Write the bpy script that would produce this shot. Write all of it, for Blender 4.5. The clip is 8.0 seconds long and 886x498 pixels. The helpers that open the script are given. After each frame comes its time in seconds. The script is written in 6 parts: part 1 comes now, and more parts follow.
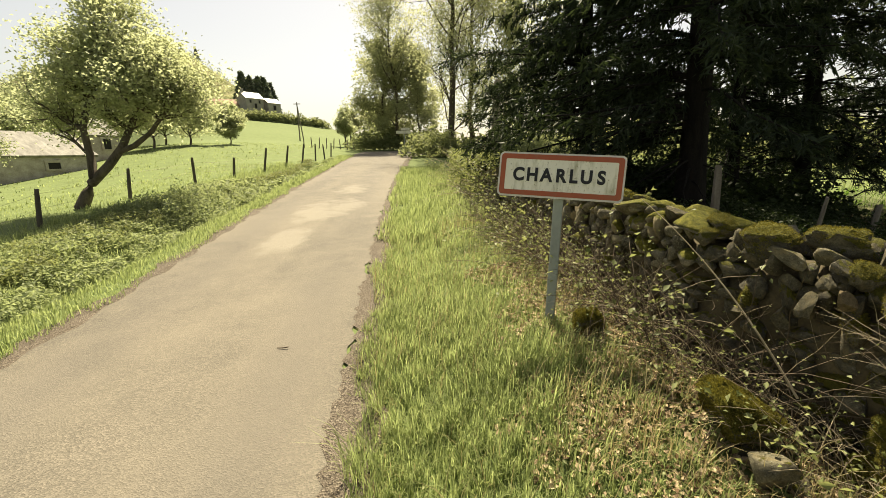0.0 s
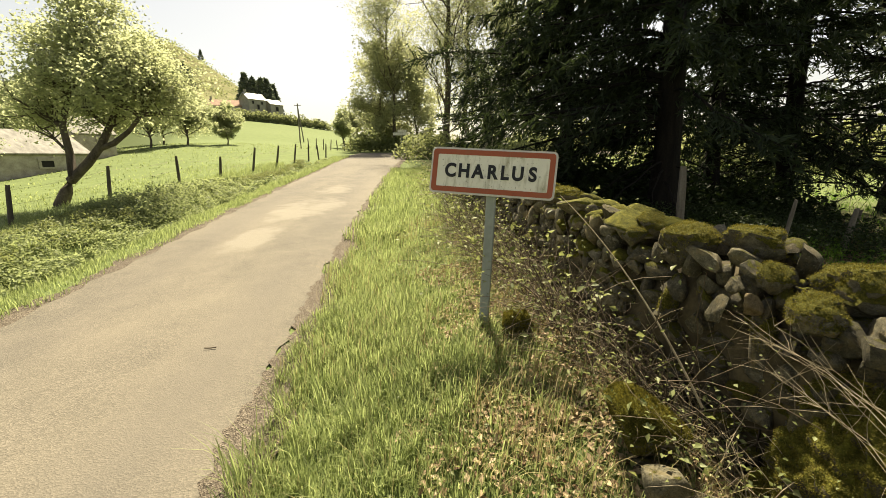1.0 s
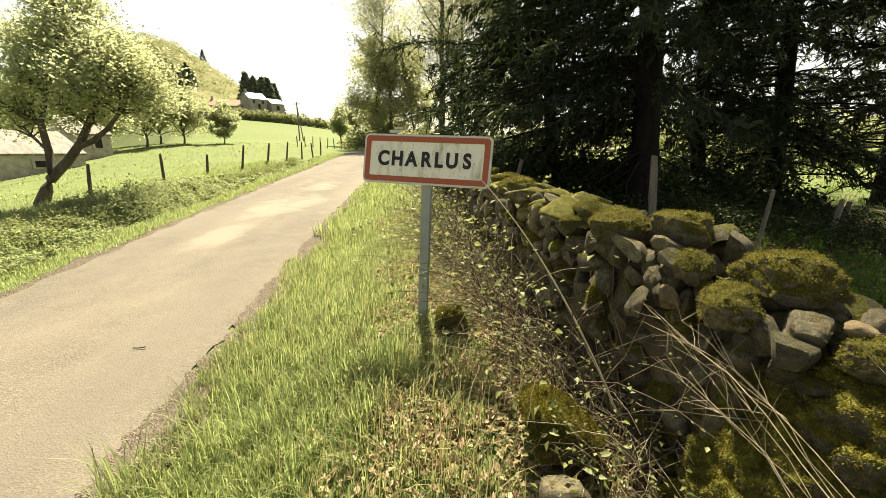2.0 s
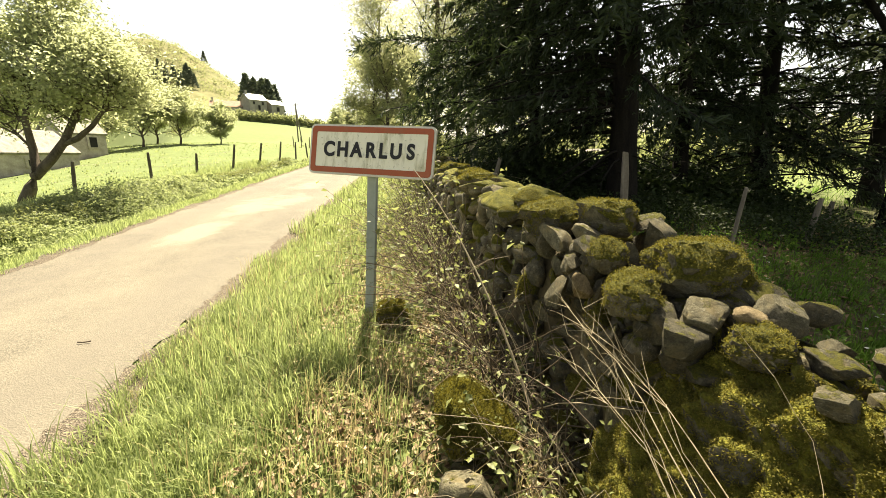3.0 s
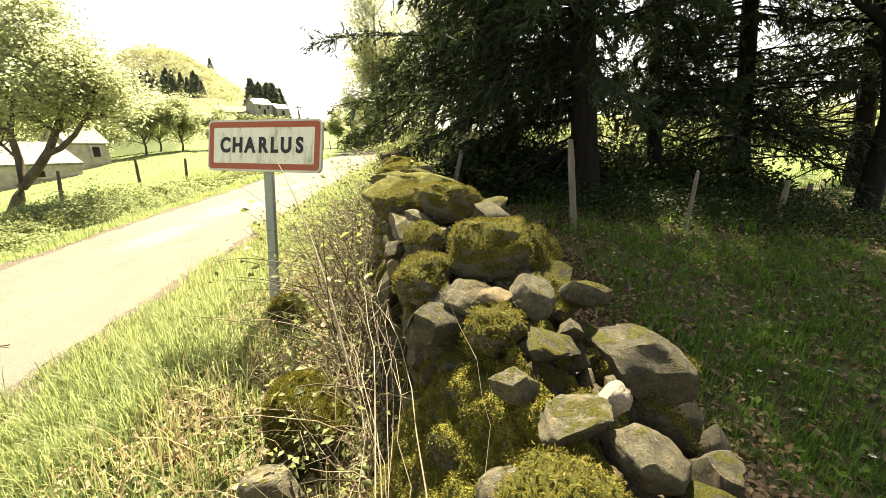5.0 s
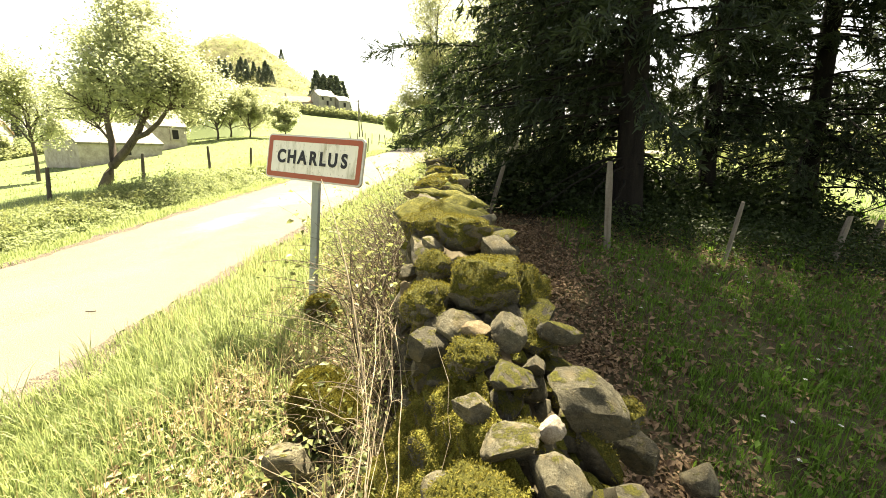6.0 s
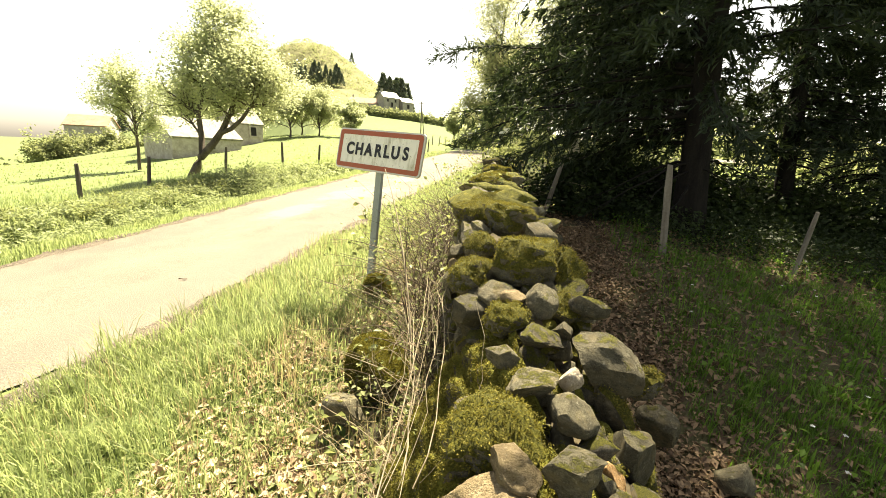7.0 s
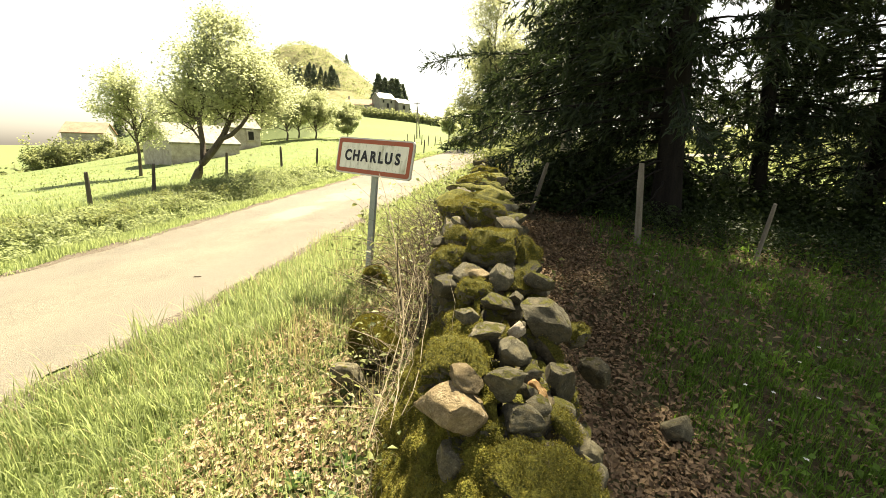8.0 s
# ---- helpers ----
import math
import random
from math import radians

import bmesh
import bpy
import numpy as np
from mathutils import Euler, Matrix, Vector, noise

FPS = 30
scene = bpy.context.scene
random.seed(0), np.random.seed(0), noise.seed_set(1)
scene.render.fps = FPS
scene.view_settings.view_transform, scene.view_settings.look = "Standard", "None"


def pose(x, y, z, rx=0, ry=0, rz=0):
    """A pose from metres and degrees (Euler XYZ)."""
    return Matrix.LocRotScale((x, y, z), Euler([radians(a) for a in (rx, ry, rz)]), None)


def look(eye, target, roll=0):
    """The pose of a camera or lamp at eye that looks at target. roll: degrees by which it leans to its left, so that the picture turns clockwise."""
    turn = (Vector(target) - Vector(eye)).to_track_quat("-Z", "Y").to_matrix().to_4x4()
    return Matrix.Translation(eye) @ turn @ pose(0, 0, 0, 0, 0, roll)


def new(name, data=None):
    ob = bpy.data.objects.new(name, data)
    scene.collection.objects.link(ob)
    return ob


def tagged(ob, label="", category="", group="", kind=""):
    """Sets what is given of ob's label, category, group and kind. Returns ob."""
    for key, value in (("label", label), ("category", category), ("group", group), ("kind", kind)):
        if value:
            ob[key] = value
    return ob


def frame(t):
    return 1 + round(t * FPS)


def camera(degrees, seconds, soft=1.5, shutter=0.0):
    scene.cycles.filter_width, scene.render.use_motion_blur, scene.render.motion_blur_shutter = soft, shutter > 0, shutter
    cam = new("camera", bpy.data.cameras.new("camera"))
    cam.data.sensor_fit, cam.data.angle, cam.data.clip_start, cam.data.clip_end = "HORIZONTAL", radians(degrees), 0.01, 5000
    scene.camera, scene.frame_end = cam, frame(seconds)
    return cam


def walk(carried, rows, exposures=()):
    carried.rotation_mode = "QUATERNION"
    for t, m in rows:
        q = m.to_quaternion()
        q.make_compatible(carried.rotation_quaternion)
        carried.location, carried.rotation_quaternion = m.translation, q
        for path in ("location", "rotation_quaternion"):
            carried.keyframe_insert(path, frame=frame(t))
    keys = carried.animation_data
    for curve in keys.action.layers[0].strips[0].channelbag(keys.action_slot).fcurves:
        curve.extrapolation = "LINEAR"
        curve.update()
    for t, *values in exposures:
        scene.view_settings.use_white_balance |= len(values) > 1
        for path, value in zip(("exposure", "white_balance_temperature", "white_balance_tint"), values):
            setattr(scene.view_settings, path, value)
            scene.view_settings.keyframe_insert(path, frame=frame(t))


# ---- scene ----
cam = camera(94.0, 8.0, soft=0.25)
PATH = [
    (0, (0.182, -0.530, 1.690), (0.080, 3.365, 0.784), -0.84),
    (0.5, (0.494, -0.457, 1.672), (0.383, 3.437, 0.767), -1.06),
    (1, (0.746, -0.404, 1.626), (0.625, 3.496, 0.745), -0.31),
    (1.5, (0.982, -0.310, 1.605), (0.801, 3.584, 0.707), -0.64),
    (1.7, (1.089, -0.271, 1.576), (0.927, 3.624, 0.677), -0.74),
    (2.8, (1.574, -0.146, 1.483), (1.427, 3.750, 0.586), -0.87),
    (3, (1.627, -0.160, 1.462), (1.472, 3.739, 0.581), -0.59),
    (3.5, (1.810, -0.149, 1.430), (1.655, 3.751, 0.556), -0.83),
    (4, (2.026, -0.096, 1.382), (1.861, 3.805, 0.515), -1.23),
    (4.5, (2.227, -0.079, 1.335), (2.069, 3.825, 0.479), -1.79),
    (4.7, (2.304, -0.076, 1.346), (2.108, 3.820, 0.461), -2.38),
    (5.8, (2.561, -0.216, 1.550), (2.010, 3.638, 0.630), -0.05),
    (6, (2.580, -0.261, 1.564), (1.890, 3.572, 0.651), 0.76),
    (6.5, (2.611, -0.349, 1.527), (1.605, 3.413, 0.610), 2.51),
    (7, (2.660, -0.466, 1.507), (1.467, 3.243, 0.604), 2.42),
    (7.5, (2.754, -0.644, 1.459), (1.540, 3.060, 0.564), 1.74),
    (8, (2.875, -0.849, 1.556), (1.693, 2.863, 0.650), 1.27),
]
EXPOSURES = [(t, e, 7700, 9) for t, e in ((0.0, 1.40), (1.7, 1.65), (3.0, 2.02), (4.5, 2.32), (5.8, 2.6), (6.5, 2.68), (7.2, 2.26), (8.0, 2.18))]
walk(cam, [(t, look(eye, target, roll)) for t, eye, target, roll in PATH], EXPOSURES)

# ---- world and sun ----
SUN_AZ, SUN_EL = -2.5, 55.0  # degrees clockwise from +y, and above the horizon
world = bpy.data.worlds.new("sky")
scene.world = world
world.use_nodes = True
wn = world.node_tree
sky = wn.nodes.new("ShaderNodeTexSky")
sky.sky_type = "NISHITA"
sky.sun_disc = False
sky.sun_elevation, sky.sun_rotation = radians(SUN_EL), radians(SUN_AZ)
sky.air_density, sky.dust_density, sky.ozone_density = 1.0, 1.8, 0.5
haze = wn.nodes.new("ShaderNodeHueSaturation")
haze.inputs["Saturation"].default_value = 0.55
wn.links.new(sky.outputs[0], haze.inputs["Color"])
wn.links.new(haze.outputs[0], wn.nodes["Background"].inputs[0])
wn.nodes["Background"].inputs[1].default_value = 0.055
sun_data = bpy.data.lights.new("sun", "SUN")
sun_data.energy, sun_data.angle, sun_data.color = 5.0, radians(2.0), (1.0, 0.95, 0.80)
sun = new("sun", sun_data)
sa, se = radians(SUN_AZ), radians(SUN_EL)
SUN_DIR = Vector((math.sin(sa) * math.cos(se), math.cos(sa) * math.cos(se), math.sin(se)))
sun.matrix_world = look((0, 0, 40), (-SUN_DIR.x * 10, -SUN_DIR.y * 10, 40 - SUN_DIR.z * 10))


# ---- mesh helpers ----
def mesh_of(name, verts, faces, mats=(), smooth=False, index=None):
    """A mesh from an array of corners and a list of face arrays, each of one corner count."""
    me = bpy.data.meshes.new(name)
    verts = np.asarray(verts, np.float32).reshape(-1, 3)
    faces = [np.asarray(f, np.int32) for f in faces if len(f)]
    loops = np.concatenate([f.ravel() for f in faces])
    counts = np.concatenate([np.full(len(f), f.shape[1], np.int32) for f in faces])
    me.vertices.add(len(verts))
    me.vertices.foreach_set("co", verts.ravel())
    me.loops.add(len(loops))
    me.loops.foreach_set("vertex_index", loops)
    me.polygons.add(len(counts))
    me.polygons.foreach_set("loop_start", np.concatenate([[0], np.cumsum(counts)[:-1]]).astype(np.int32))
    if index is not None:
        me.polygons.foreach_set("material_index", np.asarray(index, np.int32))
    if smooth:
        me.polygons.foreach_set("use_smooth", np.ones(len(counts), bool))
    me.update(calc_edges=True)
    for m in mats:
        me.materials.append(m)
    return me


def from_bm(name, bm, mat, smooth=False):
    me = bpy.data.meshes.new(name)
    bm.normal_update()
    bm.to_mesh(me)
    bm.free()
    me.materials.append(mat)
    if smooth:
        me.polygons.foreach_set("use_smooth", np.ones(len(me.polygons), bool))
    return me


def part(name, data, parent, label="", at=None):
    """One mesh object under a thing or under a part."""
    ob = new(name, data)
    ob.parent = parent
    if at is not None:
        ob.matrix_basis = at
    return tagged(ob, label)


def empty(name, m=None, label="", category="", group="", kind=""):
    ob = new(name)
    ob.empty_display_size = 0.1
    if m is not None:
        ob.matrix_basis = m
    return tagged(ob, label, category, group, kind)


def box_bm(sx, sy, sz, bevel=0.0, at=(0, 0, 0), bm=None):
    own = bm is None
    bm = bm or bmesh.new()
    made = bmesh.ops.create_cube(bm, size=1.0, matrix=Matrix.LocRotScale(at, None, (sx, sy, sz)))
    if bevel:
        edges = list({e for v in made["verts"] for e in v.link_edges})
        bmesh.ops.bevel(bm, geom=edges, offset=bevel, segments=2, affect="EDGES", profile=0.5)
    return bm


def tubes(lines, sides=5):
    """Corners and quads of tapered tubes; each line is an array of rows x, y, z, radius."""
    V, Q, n = [], [], 0
    ang = np.linspace(0, 2 * np.pi, sides, endpoint=False)
    for ln in lines:
        ln = np.asarray(ln, float)
        p, r = ln[:, :3], ln[:, 3]
        d = np.gradient(p, axis=0)
        d /= np.linalg.norm(d, axis=1, keepdims=True) + 1e-9
        ref = np.where(np.abs(d[:, 2:3]) > 0.9, [[1.0, 0, 0]], [[0, 0, 1.0]])
        a = np.cross(d, ref)
        a /= np.linalg.norm(a, axis=1, keepdims=True) + 1e-9
        b = np.cross(d, a)
        ring = p[:, None] + r[:, None, None] * (np.cos(ang)[None, :, None] * a[:, None] + np.sin(ang)[None, :, None] * b[:, None])
        V.append(ring.reshape(-1, 3))
        m = len(p)
        i = np.arange(m - 1)[:, None] * sides + np.arange(sides)[None]
        j = np.arange(m - 1)[:, None] * sides + (np.arange(sides)[None] + 1) % sides
        Q.append(np.stack([i, j, j + sides, i + sides], -1).reshape(-1, 4) + n)
        n += m * sides
    return np.concatenate(V), np.concatenate(Q)


def unit(v):
    return v / (np.linalg.norm(v, axis=-1, keepdims=True) + 1e-9)


def leaf_faces(centres, length, width, rng, up=0.4, axis=None):
    """Folded pointed leaves: two triangles each along the midrib. up: how flat they lie."""
    n = len(centres)
    length = np.broadcast_to(length, n)[:, None]
    width = np.broadcast_to(width, n)[:, None]
    a = unit(rng.normal(size=(n, 3)) * [1, 1, 0.6]) if axis is None else unit(axis + 0.35 * rng.normal(size=(n, 3)))
    nrm = unit(rng.normal(size=(n, 3)) * (1 - up) + np.array([0, 0, 1.0]) * up * 2)
    side = unit(np.cross(nrm, a))
    nrm = np.cross(a, side)
    base = centres - a * length * 0.5
    tip = centres + a * length * 0.5 - nrm * length * 0.12
    mid = centres + nrm * width * 0.10
    V = np.stack([base, mid + side * width * 0.5 + nrm * width * 0.12, tip, mid - side * width * 0.5 + nrm * width * 0.12], 1).reshape(-1, 3)
    k = np.arange(n)[:, None] * 4
    return V, np.concatenate([k + [0, 1, 2], k + [0, 2, 3]])


def blade_faces(foot, height, width, rng, lean=0.35, wind=(0.1, 0.0)):
    """Bent grass blades of three segments: two quads and a tip."""
    n = len(foot)
    yaw = rng.uniform(0, 2 * np.pi, n)
    side = np.stack([np.cos(yaw), np.sin(yaw), 0 * yaw], 1)
    bend = np.stack([-np.sin(yaw), np.cos(yaw), 0 * yaw], 1) * np.clip(rng.normal(0, lean, n), -1.1, 1.1)[:, None] + np.array([wind[0], wind[1], 0])
    h = np.broadcast_to(height, n)[:, None]
    w = np.broadcast_to(width, n)[:, None] * 0.5
    up = np.array([0, 0, 1.0])
    p1 = foot + up * h * 0.45 + bend * h * 0.18
    p2 = foot + up * h * 0.8 + bend * h * 0.55
    p3 = foot + up * h * 0.97 + bend * h * 1.05
    V = np.stack([foot - side * w, foot + side * w, p1 - side * w * 0.9, p1 + side * w * 0.9, p2 - side * w * 0.6, p2 + side * w * 0.6, p3], 1).reshape(-1, 3)
    k = np.arange(n)[:, None] * 7
    return V, np.concatenate([k + [0, 1, 3, 2], k + [2, 3, 5, 4]]), k + [4, 5, 6]


def joined(chunks):
    """Chunks of (corners, faces, ...) as one list of corners and face arrays."""
    V, F, n = [], [], 0
    for v, *fs in chunks:
        V.append(v)
        F += [f + n for f in fs]
        n += len(v)
    return np.concatenate(V), F


def smooth_noise(x, y, seed=0):
    """Cheap smooth bumps, about -1 to 1."""
    s = seed * 1.7
    return (np.sin(1.3 * x + 0.9 * y + s) + np.sin(-0.8 * x + 1.7 * y + 2.1 * s) + np.sin(2.1 * x - 1.2 * y + 0.6 + s) * 0.6) / 2.6


# ---- materials ----
class Nodes:
    def __init__(self, name):
        self.mat = bpy.data.materials.new(name)
        self.mat.use_nodes = True
        self.tree = self.mat.node_tree
        self.bsdf = self.tree.nodes["Principled BSDF"]
        self.out = self.tree.nodes["Material Output"]
        self.co = self.add("ShaderNodeTexCoord").outputs["Object"]

    def add(self, kind, **values):
        node = self.tree.nodes.new(kind)
        for key, value in values.items():
            node.inputs[key].default_value = value
        return node

    def link(self, a, b):
        self.tree.links.new(a, b)

    def noise(self, scale, detail=4.0, rough=0.55, co=None, stretch=None):
        node = self.add("ShaderNodeTexNoise", Scale=scale, Detail=detail, Roughness=rough)
        src = co or self.co
        if stretch:
            mp = self.add("ShaderNodeMapping", Scale=stretch)
            self.link(src, mp.inputs["Vector"])
            src = mp.outputs[0]
        self.link(src, node.inputs["Vector"])
        return node.outputs["Fac"]

    def ramp(self, fac, stops):
        node = self.add("ShaderNodeValToRGB")
        els = node.color_ramp.elements
        while len(els) < len(stops):
            els.new(0.5)
        for el, (pos, col) in zip(els, stops):
            el.position, el.color = pos, (*col, 1.0) if len(col) == 3 else col
        self.link(fac, node.inputs[0])
        return node.outputs[0]

    def mix(self, fac, a, b, blend="MIX"):
        node = self.tree.nodes.new("ShaderNodeMix")
        node.data_type, node.blend_type = "RGBA", blend
        for sock, v in ((node.inputs[0], fac), (node.inputs[6], a), (node.inputs[7], b)):
            if isinstance(v, (int, float)):
                sock.default_value = v
            elif isinstance(v, tuple):
                sock.default_value = (*v, 1.0)
            else:
                self.link(v, sock)
        return node.outputs[2]

    def math(self, op, a, b=0.0, c=0.0):
        node = self.tree.nodes.new("ShaderNodeMath")
        node.operation = op
        for sock, v in zip(node.inputs, (a, b, c)):
            if isinstance(v, (int, float)):
                sock.default_value = v
            else:
                self.link(v, sock)
        return node.outputs[0]

    def finish(self, colour, rough=0.8, bump=None, strength=0.4, distance=0.01, metal=0.0, spec=0.3):
        for sock, v in ((self.bsdf.inputs["Base Color"], colour), (self.bsdf.inputs["Roughness"], rough)):
            if isinstance(v, tuple):
                sock.default_value = (*v, 1.0)
            elif isinstance(v, (int, float)):
                sock.default_value = v
            else:
                self.link(v, sock)
        self.bsdf.inputs["Metallic"].default_value = metal
        self.bsdf.inputs["Specular IOR Level"].default_value = spec
        if bump is not None:
            node = self.add("ShaderNodeBump", Strength=strength, Distance=distance)
            self.link(bump, node.inputs["Height"])
            self.link(node.outputs[0], self.bsdf.inputs["Normal"])
        return self.mat


def leaf_material(name, dark, light, through_colour, amount=0.4, rough=0.55, spread=1.0):
    """Leaves: varied from leaf to leaf, and light shines through them."""
    n = Nodes(name)
    rnd = n.add("ShaderNodeNewGeometry").outputs["Random Per Island"]
    big = n.noise(spread, 2.0)
    fac = n.math("ADD", n.math("MULTIPLY", rnd, 0.65), n.math("MULTIPLY", big, 0.35))
    col = n.ramp(fac, [(0.15, dark), (0.85, light)])
    n.finish(col, rough, spec=0.25)
    tr = n.add("ShaderNodeBsdfTranslucent")
    n.link(n.mix(0.5, col, through_colour), tr.inputs["Color"])
    ms = n.add("ShaderNodeMixShader", Fac=amount)
    n.link(n.bsdf.outputs[0], ms.inputs[1])
    n.link(tr.outputs[0], ms.inputs[2])
    n.link(ms.outputs[0], n.out.inputs["Surface"])
    return n.mat


def stone_material(name, dark, mid, light, moss=0.5, scale=6.0, moss_low=0.45, per_object=True):
    """Weathered field stone with grain, pale lichen, and moss on what faces up."""
    n = Nodes(name)
    co = n.co
    if per_object:
        info = n.add("ShaderNodeObjectInfo")
        off = n.add("ShaderNodeVectorMath")
        off.operation = "MULTIPLY_ADD"
        n.link(info.outputs["Random"], off.inputs[0])
        off.inputs[1].default_value = (37.0, 17.0, 53.0)
        n.link(co, off.inputs[2])
        co = off.outputs[0]
    a = n.noise(scale, 6.0, 0.65, co)
    b = n.noise(scale * 4.5, 6.0, 0.75, co)
    c = n.noise(scale * 2.2, 3.0, 0.5, co)
    col = n.ramp(a, [(0.25, dark), (0.5, mid), (0.75, light)])
    col = n.mix(n.ramp(b, [(0.34, (0.7, 0.7, 0.7)), (0.56, (0, 0, 0))]), col, (0.30, 0.26, 0.19), "MULTIPLY")
    grain = n.noise(scale * 13, 4.0, 0.75, co)
    col = n.mix(n.math("MULTIPLY", n.ramp(grain, [(0.52, (0, 0, 0)), (0.62, (1, 1, 1))]), 0.16), col, (0.46, 0.42, 0.31))
    rust = n.noise(scale * 0.7, 4.0, 0.6, co)
    if moss:
        col = n.mix(n.math("MULTIPLY", n.ramp(rust, [(0.50, (0, 0, 0)), (0.68, (1, 1, 1))]), 0.5), col, (0.19, 0.15, 0.075))
    col = n.mix(n.ramp(c, [(0.62, (0, 0, 0)), (0.72, (0.35, 0.35, 0.35))]), col, (0.38, 0.36, 0.28))
    if per_object:
        hsv = n.add("ShaderNodeHueSaturation")
        n.link(n.math("MULTIPLY_ADD", info.outputs["Random"], 0.7, 0.65), hsv.inputs["Value"])
        n.link(col, hsv.inputs["Color"])
        col = hsv.outputs[0]
    if moss:
        geo = n.add("ShaderNodeNewGeometry")
        sep = n.add("ShaderNodeSeparateXYZ")
        n.link(geo.outputs["Normal"], sep.inputs[0])
        lift = n.math("ADD", n.math("MULTIPLY", sep.outputs["Z"], 0.45), n.math("MULTIPLY", n.noise(scale * 0.8, 4.0, 0.6, co), moss * 1.6))
        lift = n.math("ADD", lift, n.math("MULTIPLY", n.noise(scale * 14, 2.0, 0.5, co), 0.18))
        fac = n.ramp(lift, [(moss_low + 0.28, (0, 0, 0)), (moss_low + 0.36, (1, 1, 1))])
        mcol = n.ramp(n.noise(scale * 5, 4.0, 0.7, co), [(0.3, (0.045, 0.05, 0.008)), (0.55, (0.13, 0.125, 0.018)), (0.8, (0.27, 0.24, 0.04))])
        col = n.mix(fac, col, mcol)
        height = n.math("ADD", n.math("MULTIPLY", b, 0.5), n.math("MULTIPLY", fac, n.noise(scale * 30, 2.0, 0.6, co)))
    else:
        height = n.math("ADD", n.math("MULTIPLY", b, 0.5), a)
    return n.finish(col, 0.9, height, 0.95, 0.02, spec=0.2)


def bark_material(name, dark, light, scale=10.0):
    n = Nodes(name)
    a = n.noise(scale, 6.0, 0.7, stretch=(1.0, 1.0, 0.18))
    b = n.noise(scale * 4, 4.0, 0.6)
    col = n.ramp(n.math("ADD", n.math("MULTIPLY", a, 0.7), n.math("MULTIPLY", b, 0.3)), [(0.35, dark), (0.65, light)])
    return n.finish(col, 0.95, a, 0.8, 0.02, spec=0.15)


def plain_material(name, dark, light, scale=8.0, rough=0.8, bump=0.2, metal=0.0, stretch=None, spec=0.3):
    n = Nodes(name)
    a = n.noise(scale, 5.0, 0.6, stretch=stretch)
    b = n.noise(scale * 7, 3.0, 0.6)
    col = n.ramp(n.math("ADD", n.math("MULTIPLY", a, 0.7), n.math("MULTIPLY", b, 0.3)), [(0.3, dark), (0.7, light)])
    return n.finish(col, rough, b, bump, 0.005, metal, spec)


M_GRASS = leaf_material("grass_blades", (0.052, 0.095, 0.024), (0.36, 0.40, 0.175), (0.43, 0.50, 0.19), 0.55, 0.5)
# darker copy of the verge grass: the firs' shade is in its colour
M_GRASS_SHADE = leaf_material("shade_toned_grass", (0.016, 0.042, 0.007), (0.17, 0.30, 0.045), (0.24, 0.43, 0.06), 0.5, 0.5)
# near-black leaves: the darkness below the firs is put into their colour
M_SHADE_LEAF = leaf_material("shade_filler_leaves", (0.012, 0.022, 0.006), (0.035, 0.055, 0.014), (0.06, 0.09, 0.02), 0.2, 0.6)
M_DRY = leaf_material("dry_grass", (0.26, 0.21, 0.10), (0.46, 0.39, 0.20), (0.5, 0.42, 0.2), 0.3, 0.7)
M_WEED = leaf_material("weed_leaves", (0.085, 0.11, 0.04), (0.26, 0.285, 0.115), (0.40, 0.43, 0.14), 0.4, 0.5)
M_NETTLE = leaf_material("bank_leaves", (0.085, 0.12, 0.04), (0.32, 0.37, 0.18), (0.46, 0.51, 0.22), 0.5, 0.5)
M_APPLE = leaf_material("apple_leaves", (0.19, 0.22, 0.11), (0.47, 0.50, 0.29), (0.62, 0.65, 0.37), 0.65, 0.5, 0.6)
M_HEDGE = leaf_material("hedge_leaves", (0.09, 0.115, 0.05), (0.27, 0.295, 0.135), (0.42, 0.45, 0.19), 0.5, 0.6, 0.3)
M_POPLAR = leaf_material("poplar_leaves", (0.17, 0.185, 0.09), (0.42, 0.44, 0.25), (0.60, 0.61, 0.33), 0.62, 0.5, 0.4)
# needles darkened towards black: the shade among the boughs is in the colour
M_NEEDLE = leaf_material("shade_dark_fir_needles", (0.009, 0.017, 0.008), (0.034, 0.050, 0.021), (0.09, 0.13, 0.04), 0.2, 0.6, 0.5)
M_DOCK = leaf_material("broad_green_leaves", (0.05, 0.10, 0.03), (0.13, 0.22, 0.07), (0.20, 0.33, 0.08), 0.35, 0.45)
# paler copy of the fir needles: distance haze is mixed into the colour
M_NEEDLE_HAZED = leaf_material("hazed_spruce_needles", (0.065, 0.08, 0.056), (0.16, 0.185, 0.13), (0.16, 0.20, 0.12), 0.25, 0.6, 0.2)
M_LITTER = leaf_material("dead_leaves", (0.14, 0.085, 0.045), (0.58, 0.455, 0.29), (0.45, 0.33, 0.17), 0.15, 0.7)
# darker brown version of the dead leaves, laid behind the wall
M_LITTER_DARK = leaf_material("darker_dead_leaves", (0.06, 0.035, 0.02), (0.34, 0.235, 0.135), (0.2, 0.12, 0.05), 0.12, 0.7)
M_MOSS = leaf_material("moss_tufts", (0.05, 0.047, 0.009), (0.21, 0.182, 0.034), (0.26, 0.23, 0.035), 0.3, 0.8, 4.0)
M_STRAW = plain_material("dry_stems", (0.17, 0.13, 0.08), (0.42, 0.36, 0.25), 20.0, 0.85)
M_BRUSH = plain_material("grey_brushwood", (0.08, 0.062, 0.042), (0.24, 0.195, 0.14), 20.0, 0.9)
M_TWIG = plain_material("dark_twigs", (0.04, 0.03, 0.02), (0.12, 0.09, 0.06), 20.0, 0.9)
